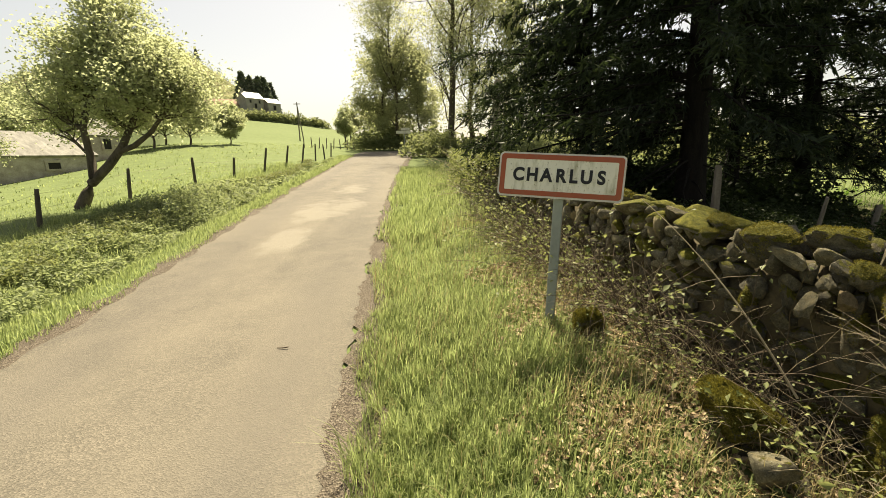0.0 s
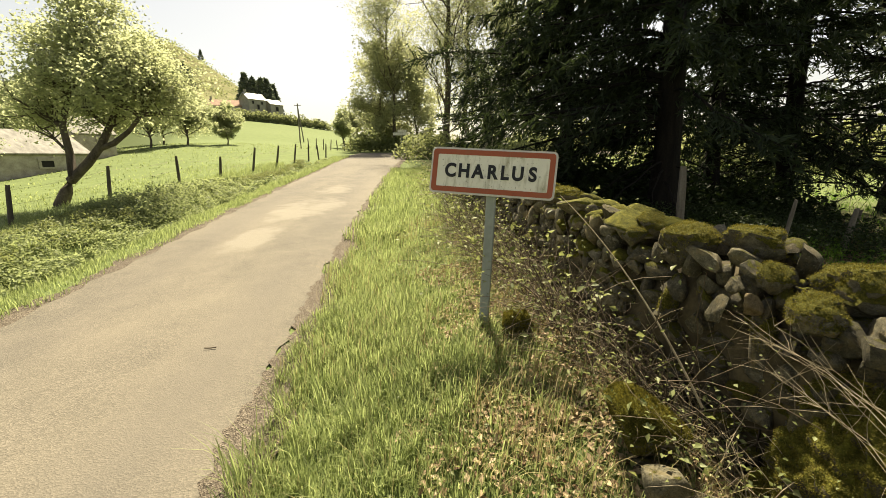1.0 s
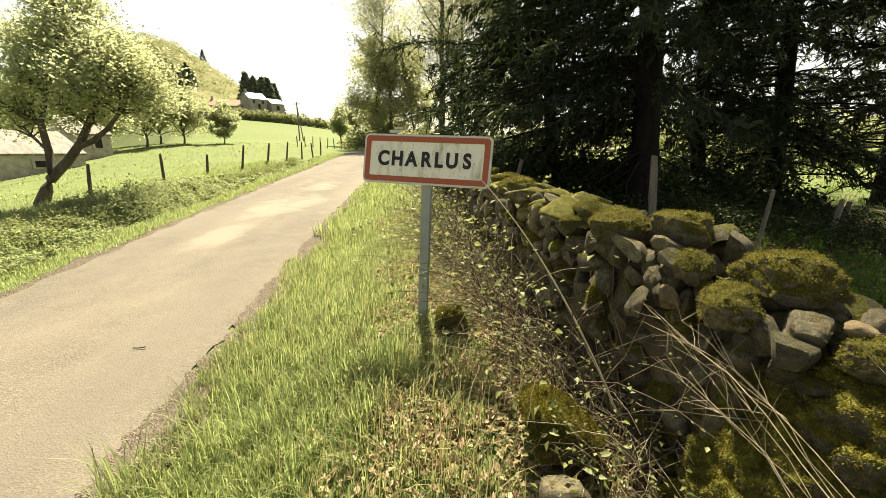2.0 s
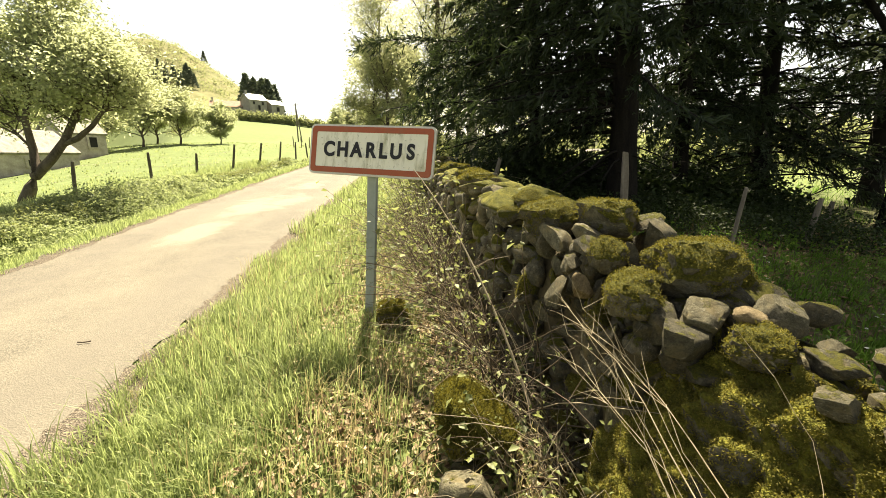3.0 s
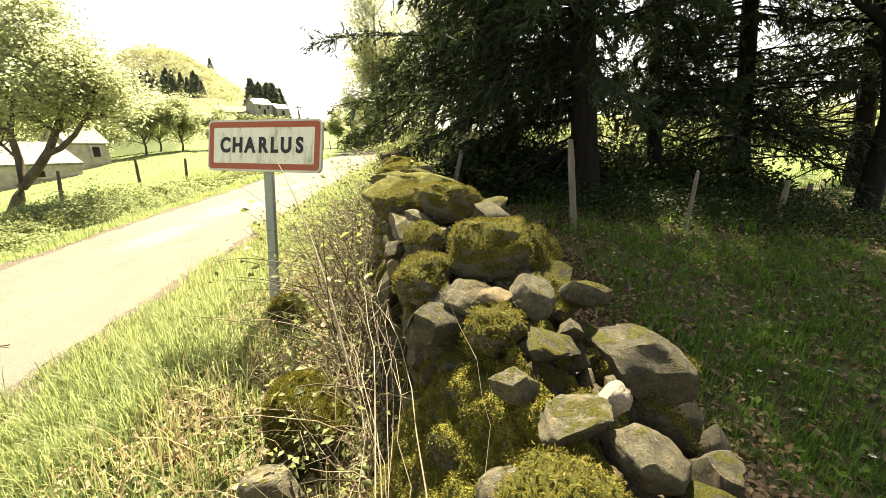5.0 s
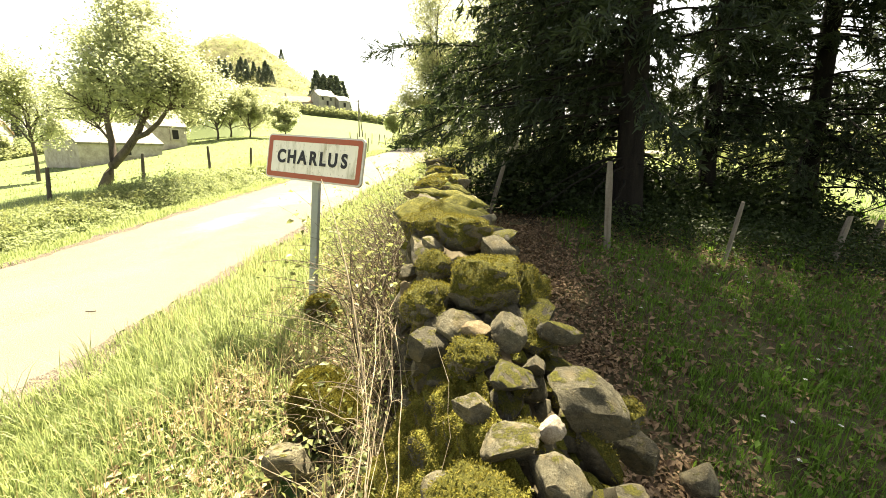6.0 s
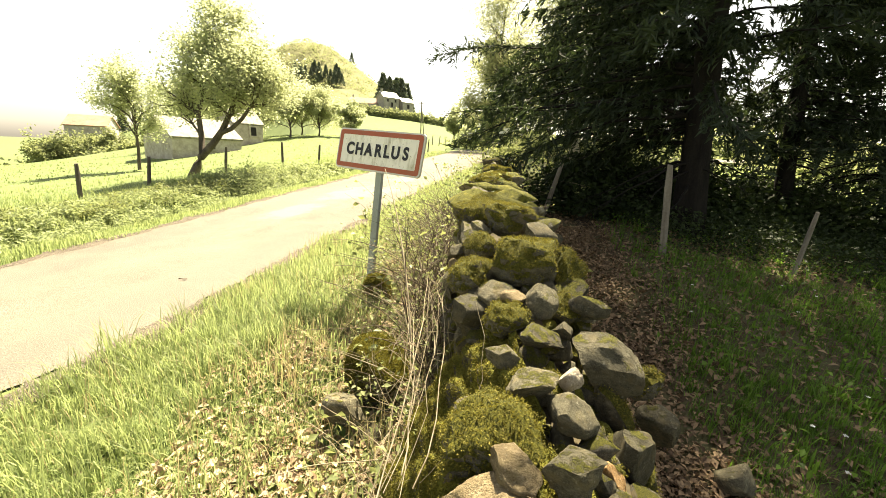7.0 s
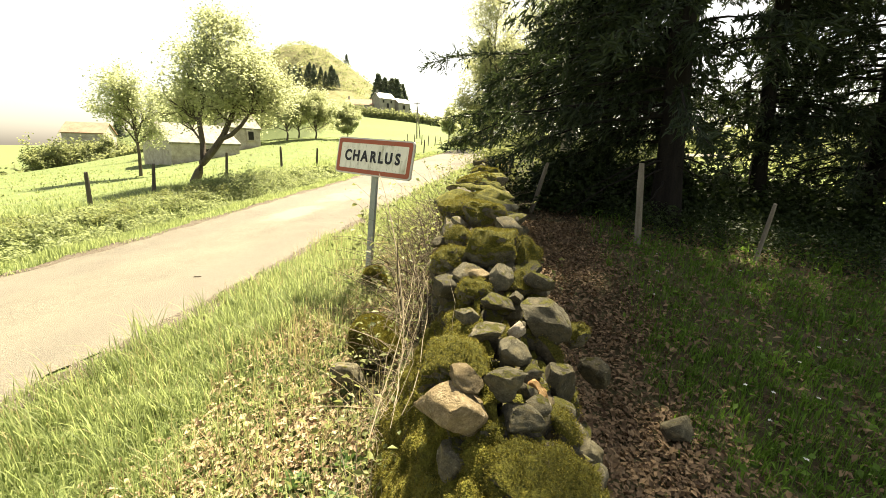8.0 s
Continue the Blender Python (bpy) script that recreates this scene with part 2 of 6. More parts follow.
# blacker than spruce bark is: shade under the crowns is put in here
M_BARK_FIR = bark_material("shade_dark_fir_bark", (0.005, 0.0045, 0.004), (0.02, 0.017, 0.014))
M_BARK = bark_material("fruit_tree_bark", (0.045, 0.037, 0.028), (0.15, 0.125, 0.10))
M_STONE = stone_material("basalt_field_stone", (0.028, 0.026, 0.019), (0.075, 0.069, 0.05), (0.15, 0.137, 0.10), 0.5, 6.0, 0.52)
M_STONE_MOSSY = stone_material("mossy_stone", (0.04, 0.036, 0.027), (0.098, 0.09, 0.066), (0.185, 0.168, 0.125), 0.5, 5.0, 0.24)
M_STONE_BARE = stone_material("bare_grey_stone", (0.045, 0.041, 0.027), (0.10, 0.091, 0.060), (0.18, 0.162, 0.108), 0.45, 5.0, 0.60)
M_STONE_BROWN = stone_material("brown_granite", (0.10, 0.074, 0.04), (0.21, 0.16, 0.09), (0.35, 0.275, 0.17), 0.3, 6.0, 0.58)
M_STONE_PALE = stone_material("pale_quartz_stone", (0.36, 0.29, 0.21), (0.52, 0.45, 0.35), (0.66, 0.60, 0.50), 0.0, 9.0)
M_POST = plain_material("weathered_post_wood", (0.10, 0.085, 0.065), (0.27, 0.24, 0.19), 6.0, 0.9, 0.4, stretch=(4, 4, 0.4))
M_POST_DARK = plain_material("dark_post_wood", (0.045, 0.038, 0.03), (0.14, 0.12, 0.095), 6.0, 0.9, 0.4, stretch=(4, 4, 0.4))
M_WIRE = plain_material("rusty_wire", (0.10, 0.08, 0.065), (0.2, 0.17, 0.14), 30.0, 0.6, 0.1, 0.6)
M_GALV = plain_material("galvanised_steel", (0.21, 0.235, 0.215), (0.33, 0.36, 0.335), 5.0, 0.55, 0.1, 0.25, (1, 1, 0.3))


def enamel(name, base, dirt, amount, rough=0.45):
    """Old road-sign film: faded paint with algae and scuffs running down it."""
    n = Nodes(name)
    streak = n.noise(14.0, 5.0, 0.7, stretch=(1.0, 1.0, 0.25))
    spot = n.noise(45.0, 3.0, 0.6)
    fine = n.noise(6.0, 3.0, 0.5)
    f = n.math("MULTIPLY", n.ramp(streak, [(0.5, (0, 0, 0)), (0.72, (1, 1, 1))]), amount)
    col = n.mix(f, base, dirt)
    col = n.mix(n.math("MULTIPLY", n.ramp(spot, [(0.62, (0, 0, 0)), (0.68, (1, 1, 1))]), amount * 0.7), col, (dirt[0] * 0.6, dirt[1] * 0.6, dirt[2] * 0.6))
    col = n.mix(n.math("MULTIPLY", fine, 0.25), col, (0.5, 0.46, 0.36), "MULTIPLY")
    return n.finish(col, rough, spot, 0.05, 0.002)


M_SIGN_WHITE = enamel("sign_white_film", (0.80, 0.78, 0.68), (0.30, 0.28, 0.16), 0.75)
M_SIGN_RED = enamel("sign_red_film", (0.37, 0.095, 0.045), (0.30, 0.13, 0.07), 0.5)
M_SIGN_BLACK = enamel("sign_black_film", (0.016, 0.016, 0.018), (0.06, 0.06, 0.05), 0.3)
M_SIGN_BACK = plain_material("sign_edge_alloy", (0.45, 0.43, 0.38), (0.66, 0.63, 0.56), 12.0, 0.45, 0.1, 0.3)
M_PLASTER = plain_material("old_barn_masonry", (0.22, 0.195, 0.16), (0.52, 0.48, 0.41), 3.0, 0.95, 0.5)
M_ROOF_PALE = plain_material("pale_sheet_roof", (0.08, 0.075, 0.062), (0.31, 0.295, 0.26), 2.4, 0.8, 0.2, stretch=(1.5, 0.8, 1))
M_ROOF = plain_material("slate_roof", (0.26, 0.255, 0.24), (0.42, 0.41, 0.39), 0.7, 0.5, 0.2)
M_HOUSE = plain_material("house_stone", (0.19, 0.175, 0.15), (0.36, 0.34, 0.30), 0.6, 0.9, 0.3)
M_DARK = plain_material("dark_opening", (0.012, 0.011, 0.010), (0.03, 0.028, 0.025), 3.0, 0.9)
M_TILE = plain_material("clay_tile_roof", (0.22, 0.13, 0.085), (0.40, 0.27, 0.19), 0.9, 0.85, 0.3)
M_STONE_ORANGE = stone_material("orange_stone", (0.24, 0.13, 0.05), (0.38, 0.23, 0.10), (0.48, 0.32, 0.17), 0.0, 8.0)


# ---- the lie of the land ----
def road_z(y):
    return np.interp(y, [-30, 0, 2, 4, 6, 8, 11, 15, 20, 28, 36, 46, 200], [-0.5, -0.04, 0.0, 0.10, 0.21, 0.32, 0.46, 0.69, 0.95, 1.45, 1.85, 2.3, 3.8])


def road_left(y):
    return np.interp(y, [-30, -5, 0, 2, 4, 6, 8, 11, 15, 20, 24, 29, 32, 60], [-2.4, -3.2, -3.45, -3.58, -3.80, -4.1, -4.4, -4.85, -5.4, -6.0, -6.5, -6.9, -7.2, -7.4])


def road_right(y):
    return np.interp(y, [-30, -3, 0, 2, 4, 6, 8, 11, 15, 20, 26, 30, 33, 60], [1.8, 0.1, -0.25, -0.48, -0.74, -0.98, -1.22, -1.52, -1.9, -2.25, -2.6, -2.5, 0.0, 0.0])


def wall_x(y):
    return np.interp(y, [-3, -1, -0.3, 0.24, 0.6, 0.97, 1.33, 1.72, 2.0, 3.1, 5.0, 7.2, 12, 20], [3.6, 3.15, 2.95, 2.82, 2.70, 2.56, 2.46, 2.33, 2.24, 1.97, 1.62, 1.32, 0.75, -0.2])


def wall_top(y):
    return np.interp(y, [-3, -1.2, -0.5, 0.0, 0.3, 0.6, 1.0, 1.3, 1.7, 1.9, 3.1, 7.2, 11], [0.05, 0.15, 0.48, 0.70, 0.80, 0.87, 0.96, 1.06, 1.15, 1.16, 1.19, 1.30, 1.3])


def fence_x(y):
    return np.interp(y, [-10, 0, 5.6, 7.8, 10.6, 13, 14.8, 20, 30, 45], [-6.6, -7.0, -7.8, -8.4, -8.7, -8.25, -7.95, -7.8, -8.2, -9.5])


def land(x, y):
    """Height of the ground."""
    x, y = np.broadcast_arrays(np.asarray(x, float), np.asarray(y, float))
    rz = road_z(y)
    # field on the left: climbs away, falls off to the side
    climb = np.interp(y, [-200, 0, 6.4, 12.3, 19.3, 25, 35, 38], [-2, 0.05, 0.25, 0.75, 1.3, 2.1, 3.8, 4.2])
    aside = np.clip((0.95 + x / np.maximum(y, 1.0)) / 0.35, 0, 1)
    aside = aside * aside * (3 - 2 * aside)
    climb = climb + np.interp(y, [38, 75, 92, 117, 150, 250, 600, 1200], [0, 3.0, 6.3, 10.3, 17.5, 26, 26, 0]) * aside
    field = climb + 0.07 * (np.maximum(x, -70) + 7) + 0.01 * np.minimum(x + 70, 0) * np.exp(np.minimum(x + 70, 0) / 400)
    xl, xr, fx = road_left(y), road_right(y), fence_x(y)
    g = 1 - np.clip((y - 18) / 8, 0, 1) * (1 - np.clip((fx - x) / (15 + 0.5 * np.maximum(y - 30, 0)), 0, 1))
    field = rz * (1 - g) + field * g
    d = xl - x
    ditch = -0.28 * np.exp(-(((d - 1.15) / 0.42) ** 2)) * (y < 24)
    k = np.clip((d - 1.1) / np.maximum(xl - fx - 1.1, 0.4), 0, 1)
    k = k * k * (3 - 2 * k)
    left = rz * (1 - k) + field * k + ditch * (1 - k)
    # right of the wall: lower at hand, level behind
    behind = np.interp(y, [-60, -2, 1.8, 3.2, 5, 9, 15, 40, 200], [-1.5, -0.3, -0.2, 0.1, 0.44, 0.6, 0.7, 1.4, -2])
    behind = behind - 0.12 * np.clip(x - 3.8, 0, 3.5) * np.clip((14 - y) / 6, 0, 1)
    rise = np.interp(y, [-6, 0, 1.2, 1.7, 2.4, 4.5, 9, 16], [0.04, 0.06, 0.13, 0.22, 0.30, 0.30, 0.2, 0.04])
    w = np.clip((x - (wall_x(y) + 0.1)) / 0.8, 0, 1)
    bank = np.clip((x - xr - 0.1) / 1.6, 0, 1)
    right = (rz + rise * bank * bank * (3 - 2 * bank)) * (1 - w) + behind * w
    z = np.where(x < (xl + xr) / 2, left, right)
    # the pasture ends in a crest; beyond it the ground drops into a valley
    over = np.clip((-x - 40) / 60, 0, 1)
    z = z - 16 * over * over * (3 - 2 * over) * (1 - aside) * (y > -60)
    z = z + 0.018 * smooth_noise(x * 2.3, y * 2.3, 1) * ((x > xr + 0.15) | (x < xl - 0.2))
    # the hill, the rise under the farm, and far blue country
    hill = 79 * np.exp(-(((x + 268) / 95) ** 2 + ((y - 355) / 110) ** 2) ** 0.9) + 30 * np.exp(-(((x + 335) / 70) ** 2 + ((y - 335) / 90) ** 2))
    far = 16 * np.exp(-(((np.hypot(x, y) - 1500) / 350) ** 2)) * (0.6 + 0.4 * np.sin(np.arctan2(x, y) * 5.0))
    return z + hill + far


def axis(limits, step, grow):
    """Grid lines that lie close near the walk and wider further off."""
    lo, mid0, mid1, hi = limits
    out = list(np.arange(mid0, mid1, step))
    s, v = step, mid1
    while v < hi:
        out.append(v)
        s *= grow
        v += s
    out.append(hi)
    s, v = step, mid0 - step
    while v > lo:
        out.append(v)
        s *= grow
        v -= s
    out.append(lo)
    return np.array(sorted(out))


def grid_mesh(name, xs, ys, zfun, mats, smooth=True):
    X, Y = np.meshgrid(xs, ys)
    V = np.stack([X, Y, zfun(X, Y)], -1).reshape(-1, 3)
    a = np.arange(len(ys) - 1)[:, None] * len(xs) + np.arange(len(xs) - 1)[None]
    Q = np.stack([a, a + 1, a + len(xs) + 1, a + len(xs)], -1).reshape(-1, 4)
    return mesh_of(name, V, [Q], mats, smooth)


def ground_material():
    n = Nodes("meadow_and_soil")
    big, mid, fine = n.noise(0.06, 4.0), n.noise(1.3, 5.0, 0.65), n.noise(28.0, 4.0, 0.7)
    green = n.ramp(n.math("ADD", n.math("MULTIPLY", mid, 0.6), n.math("MULTIPLY", fine, 0.4)), [(0.3, (0.07, 0.095, 0.034)), (0.55, (0.125, 0.165, 0.058)), (0.8, (0.215, 0.245, 0.10))])
    green = n.mix(n.math("MULTIPLY", big, 0.5), green, (0.155, 0.185, 0.075))
    hz = n.add("ShaderNodeSeparateXYZ")
    n.link(n.co, hz.inputs[0])
    rough_p = n.noise(0.045, 6.0, 0.7)
    heath = n.ramp(rough_p, [(0.3, (0.075, 0.078, 0.03)), (0.5, (0.15, 0.145, 0.062)), (0.7, (0.24, 0.22, 0.11))])
    green = n.mix(n.math("MULTIPLY", n.ramp(n.math("DIVIDE", hz.outputs[2], 100.0), [(0.22, (0, 0, 0)), (0.4, (1, 1, 1))]), 0.95), green, heath)
    soil = n.ramp(n.math("ADD", n.math("MULTIPLY", mid, 0.4), n.math("MULTIPLY", fine, 0.6)), [(0.3, (0.035, 0.025, 0.016)), (0.6, (0.10, 0.072, 0.045)), (0.85, (0.20, 0.15, 0.09))])
    sep = n.add("ShaderNodeSeparateXYZ")
    n.link(n.co, sep.inputs[0])
    x, y = sep.outputs[0], sep.outputs[1]
    # bare, leaf-strewn earth along the wall and under the firs
    wander = n.math("MULTIPLY_ADD", n.noise(0.9, 4.0, 0.6), 2.4, -1.2)
    line = n.math("ADD", n.math("SUBTRACT", x, n.math("MULTIPLY_ADD", y, -0.22, 1.75)), wander)
    near = n.math("MULTIPLY", n.ramp(n.math("DIVIDE", line, 20.0), [(0.0, (0, 0, 0)), (0.03, (1, 1, 1))]), n.ramp(n.math("DIVIDE", line, 20.0), [(0.45, (1, 1, 1)), (0.7, (0, 0, 0))]))
    near = n.math("MULTIPLY", near, n.ramp(n.math("DIVIDE", n.math("ADD", y, wander), 20.0), [(0.45, (1, 1, 1)), (0.6, (0, 0, 0))]))
    f = n.math("MULTIPLY", near, n.ramp(n.math("ADD", mid, n.math("MULTIPLY", fine, 0.3)), [(0.45, (1, 1, 1)), (0.9, (0.55, 0.55, 0.55))]))
    return n.finish(n.mix(f, green, soil), 0.95, n.math("ADD", mid, fine), 0.6, 0.03, spec=0.15)


M_GROUND = ground_material()
gx = axis((-2500, -9.0, 8.0, 2500), 0.18, 1.08)
gy = axis((-900, -3.0, 14.0, 2800), 0.18, 1.06)
ground = new("ground", grid_mesh("ground", gx, gy, lambda X, Y: land(X, Y) - 0.012, [M_GROUND]))
tagged(ground, "grassy roadside ground rising to a bare green hill", "ground", kind="structure")


# ---- road ----
def road_material():
    n = Nodes("worn_country_asphalt")
    sep = n.add("ShaderNodeSeparateXYZ")
    n.link(n.co, sep.inputs[0])
    x, y = sep.outputs[0], sep.outputs[1]
    vor = n.add("ShaderNodeTexVoronoi", Scale=95.0)
    n.link(n.co, vor.inputs["Vector"])
    grit = n.noise(220.0, 3.0, 0.7)
    mid = n.noise(2.2, 5.0, 0.6)
    wide = n.noise(0.7, 3.0, 0.5, stretch=(1.0, 0.3, 1.0))
    stone = n.ramp(vor.outputs["Color"], [(0.2, (0.078, 0.070, 0.056)), (0.5, (0.142, 0.128, 0.102)), (0.85, (0.285, 0.247, 0.195))])
    col = n.mix(0.55, stone, n.ramp(mid, [(0.3, (0.114, 0.104, 0.084)), (0.7, (0.212, 0.186, 0.145))]))
    col = n.mix(n.ramp(wide, [(0.45, (0, 0, 0)), (0.65, (0.5, 0.5, 0.5))]), col, (0.228, 0.2, 0.154))
    col = n.mix(n.math("MULTIPLY", grit, 0.35), col, (0.08, 0.07, 0.06), "MULTIPLY")
    # wheel tracks, smoother and a little darker, along the run of the road
    across = n.math("DIVIDE", n.math("ADD", x, n.math("MULTIPLY_ADD", y, 0.14, 3.5)), 3.6)
    track = n.math("ABSOLUTE", n.math("SUBTRACT", n.math("FRACT", n.math("MULTIPLY", across, 2.0)), 0.5))
    tf = n.math("MULTIPLY", n.ramp(track, [(0.05, (1, 1, 1)), (0.3, (0, 0, 0))]), n.ramp(wide, [(0.3, (0.05, 0.05, 0.05)), (0.6, (0.4, 0.4, 0.4))]))
    col = n.mix(tf, col, (0.115, 0.103, 0.088))
    # worn pale repairs with soft ragged edges
    edge = n.noise(1.6, 4.0, 0.65)
    for cx, cy, rx, ry in ((-2.85, 9.4, 0.8, 1.8), (-2.7, 6.4, 0.4, 1.3), (-3.1, 12.8, 0.6, 1.3)):
        dx = n.math("DIVIDE", n.math("SUBTRACT", x, cx), rx)
        dy = n.math("DIVIDE", n.math("SUBTRACT", y, cy), ry)
        far = n.math("ADD", n.math("ADD", n.math("MULTIPLY", dx, dx), n.math("MULTIPLY", dy, dy)), n.math("MULTIPLY_ADD", edge, 4.4, -2.1))
        col = n.mix(n.ramp(far, [(0.1, (0.55, 0.55, 0.55)), (1.0, (0, 0, 0))]), col, (0.245, 0.222, 0.178))
    return n.finish(col, 0.88, n.math("ADD", vor.outputs["Distance"], grit), 0.7, 0.006, spec=0.25)


def gravel_material():
    n = Nodes("loose_edge_gravel")
    vor = n.add("ShaderNodeTexVoronoi", Scale=115.0)
    n.link(n.co, vor.inputs["Vector"])
    mid = n.noise(5.0, 4.0)
    col = n.ramp(vor.outputs["Color"], [(0.15, (0.06, 0.05, 0.04)), (0.5, (0.145, 0.12, 0.093)), (0.9, (0.26, 0.225, 0.18))])
    col = n.mix(n.math("MULTIPLY", mid, 0.5), col, (0.20, 0.15, 0.10), "MULTIPLY")
    return n.finish(col, 0.92, vor.outputs["Distance"], 0.9, 0.01, spec=0.15)


M_ROAD, M_GRAVEL = road_material(), gravel_material()


def ragged(y, seed):
    return 0.05 * np.sin(y * 3.1 + seed) + 0.035 * np.sin(y * 7.7 + 2 * seed) + 0.02 * np.sin(y * 19.0 + seed)


def strip_mesh(name, ys, lo, hi, n, lift, mat, crown=0.0):
    """A strip of ground between two lines x = lo(y) and x = hi(y)."""
    u = np.linspace(0, 1, n)
    X = lo(ys)[:, None] * (1 - u) + hi(ys)[:, None] * u
    Y = np.repeat(ys[:, None], n, 1)
    Z = road_z(Y) + lift + crown * (1 - (2 * u - 1) ** 2)[None]
    a = np.arange(len(ys) - 1)[:, None] * n + np.arange(n - 1)[None]
    Q = np.stack([a, a + 1, a + n + 1, a + n], -1).reshape(-1, 4)
    return mesh_of(name, np.stack([X, Y, Z], -1).reshape(-1, 3), [Q], [mat], True)


ys_road = np.concatenate([np.arange(-30, -2, 0.5), np.arange(-2, 14, 0.08), np.arange(14, 31.5, 0.3)])
road = new("road", strip_mesh("road", ys_road, lambda y: road_left(y) + ragged(y, 1), lambda y: road_right(y) - 0.12 + ragged(y, 2), 24, 0.004, M_ROAD, 0.03))
tagged(road, "narrow worn sunlit asphalt country road with pale repairs", "road", kind="structure")
edge_r = new("road_edge", strip_mesh("road_edge", ys_road, lambda y: road_right(y) - 0.16 + 0.5 * ragged(y, 5) + 0.03 * np.sin(y * 31.0), lambda y: road_right(y) + 0.13 + ragged(y, 3), 5, 0.008, M_GRAVEL, 0.012))
tagged(edge_r, "crumbling gravel edge along the asphalt road", "road edge", kind="structure")
edge_l = new("road_edge", strip_mesh("road_edge", ys_road, lambda y: road_left(y) - 0.10 + ragged(y, 7), lambda y: road_left(y) + 0.14 + ragged(y, 4), 5, 0.008, M_GRAVEL, 0.01))
tagged(edge_l, "crumbling gravel edge along the asphalt road", "road edge", kind="structure")
# the crossing road at the junction
xs_c = np.arange(-7.5, 34, 0.5)
cross_v, cross_w = [], 7
for x in xs_c:
    for v in np.linspace(-2.6, 2.4, cross_w):
        yy = 34.0 + v + 0.0016 * (x + 6) ** 2
        cross_v.append((x, yy, float(road_z(yy)) + 0.03 if abs(x) < 16 else float(land(x, yy)) + 0.05))
a = np.arange(len(xs_c) - 1)[:, None] * cross_w + np.arange(cross_w - 1)[None]
crossing = new("road", mesh_of("crossing", cross_v, [np.stack([a, a + cross_w, a + cross_w + 1, a + 1], -1).reshape(-1, 4)], [M_ROAD], True))
tagged(crossing, "sunlit asphalt crossing road at the junction", "road", kind="structure")


# ---- the town sign ----
SIGN_W, SIGN_H = 0.95, 0.35
SIGN_C = Vector((1.011, 2.749, 1.500))
sx = Vector((0.909, -0.252, -0.049)).normalized()
sz = Vector((0.015, 0.058, 0.331)).normalized()
sy = sz.cross(sx).normalized()
sz = sx.cross(sy)
SIGN_M = Matrix((sx, sy, sz)).transposed().to_4x4()
SIGN_M.translation = SIGN_C


def rounded_plate(w, h, r, depth, y0, hole=None):
    """A plate in x and z with rounded corners, its face at y0; hole: width, height, radius of an opening."""
    def loop(w, h, r):
        pts = []
        for cx, cz, a0 in ((w / 2 - r, h / 2 - r, 0), (-w / 2 + r, h / 2 - r, 90), (-w / 2 + r, -h / 2 + r, 180), (w / 2 - r, -h / 2 + r, 270)):
            pts += [(cx + r * math.cos(radians(a0 + a)), cz + r * math.sin(radians(a0 + a))) for a in (0, 22.5, 45, 67.5, 90)]
        return pts
    bm = bmesh.new()
    outer = loop(w, h, r)
    n = len(outer)
    f0 = [bm.verts.new((x, y0, z)) for x, z in outer]
    f1 = [bm.verts.new((x, y0 + depth, z)) for x, z in outer]
    for i in range(n):
        j = (i + 1) % n
        bm.faces.new((f0[i], f0[j], f1[j], f1[i]))
    if hole:
        inner = loop(*hole)
        h0 = [bm.verts.new((x, y0, z)) for x, z in inner]
        h1 = [bm.verts.new((x, y0 + depth, z)) for x, z in inner]
        for i in range(n):
            j = (i + 1) % n
            bm.faces.new((f0[j], f0[i], h0[i], h0[j]))
            bm.faces.new((f1[i], f1[j], h1[j], h1[i]))
            bm.faces.new((h0[j], h0[i], h1[i], h1[j]))
    else:
        bm.faces.new(f0[::-1])
        bm.faces.new(f1)
    bmesh.ops.recalc_face_normals(bm, faces=bm.faces)
    return bm


def letter_curve(ch, size):
    cu = bpy.data.curves.new("letter", "FONT")
    cu.body, cu.size, cu.extrude, cu.offset = ch, size, 0.0012, 0.0055
    cu.align_x, cu.align_y = "CENTER", "CENTER"
    cu.materials.append(M_SIGN_BLACK)
    return cu


foot = Vector((0.955, 2.66, 0.0))
post_top = SIGN_C + sz * 0.16 + sy * 0.035
town_sign = empty("town_sign", Matrix.Translation((foot.x, foot.y, 0.25)), "white town sign CHARLUS with red border on leaning grey post", "road sign")
inv = Matrix.Translation((-foot.x, -foot.y, -0.25))
panel = part("panel", from_bm("panel", rounded_plate(SIGN_W, SIGN_H, 0.035, 0.022, 0.0), M_SIGN_BACK), town_sign, "pale metal panel with rounded corners", inv @ SIGN_M)
part("white_field", from_bm("white_field", rounded_plate(SIGN_W - 0.03, SIGN_H - 0.03, 0.024, 0.002, -0.0022), M_SIGN_WHITE), panel, "weathered white film with algae stains")
part("red_border", from_bm("red_border", rounded_plate(SIGN_W - 0.028, SIGN_H - 0.028, 0.025, 0.002, -0.0040, (SIGN_W - 0.106, SIGN_H - 0.106, 0.010)), M_SIGN_RED), panel, "faded brick-red border")
for ch, lx, wide in (("C", -0.315, 1.0), ("H", -0.208, 1.0), ("A", -0.100, 1.0), ("R", 0.010, 1.0), ("L", 0.103, 1.0), ("U", 0.200, 1.0), ("S", 0.308, 1.0)):
    part("letter", letter_curve(ch, 0.140), panel, "", pose(lx, -0.0052, -0.002, 90, 0, 0) @ Matrix.Diagonal((0.90 * wide, 1.0, 1.0, 1.0)))
for dz in (-0.11, 0.11):
    part("clamp", from_bm("clamp", box_bm(0.11, 0.03, 0.03, 0.004), M_GALV), panel, "", pose(-0.005, 0.035, dz))
axis_v = (post_top - foot)
pl = axis_v.length
pz = axis_v.normalized()
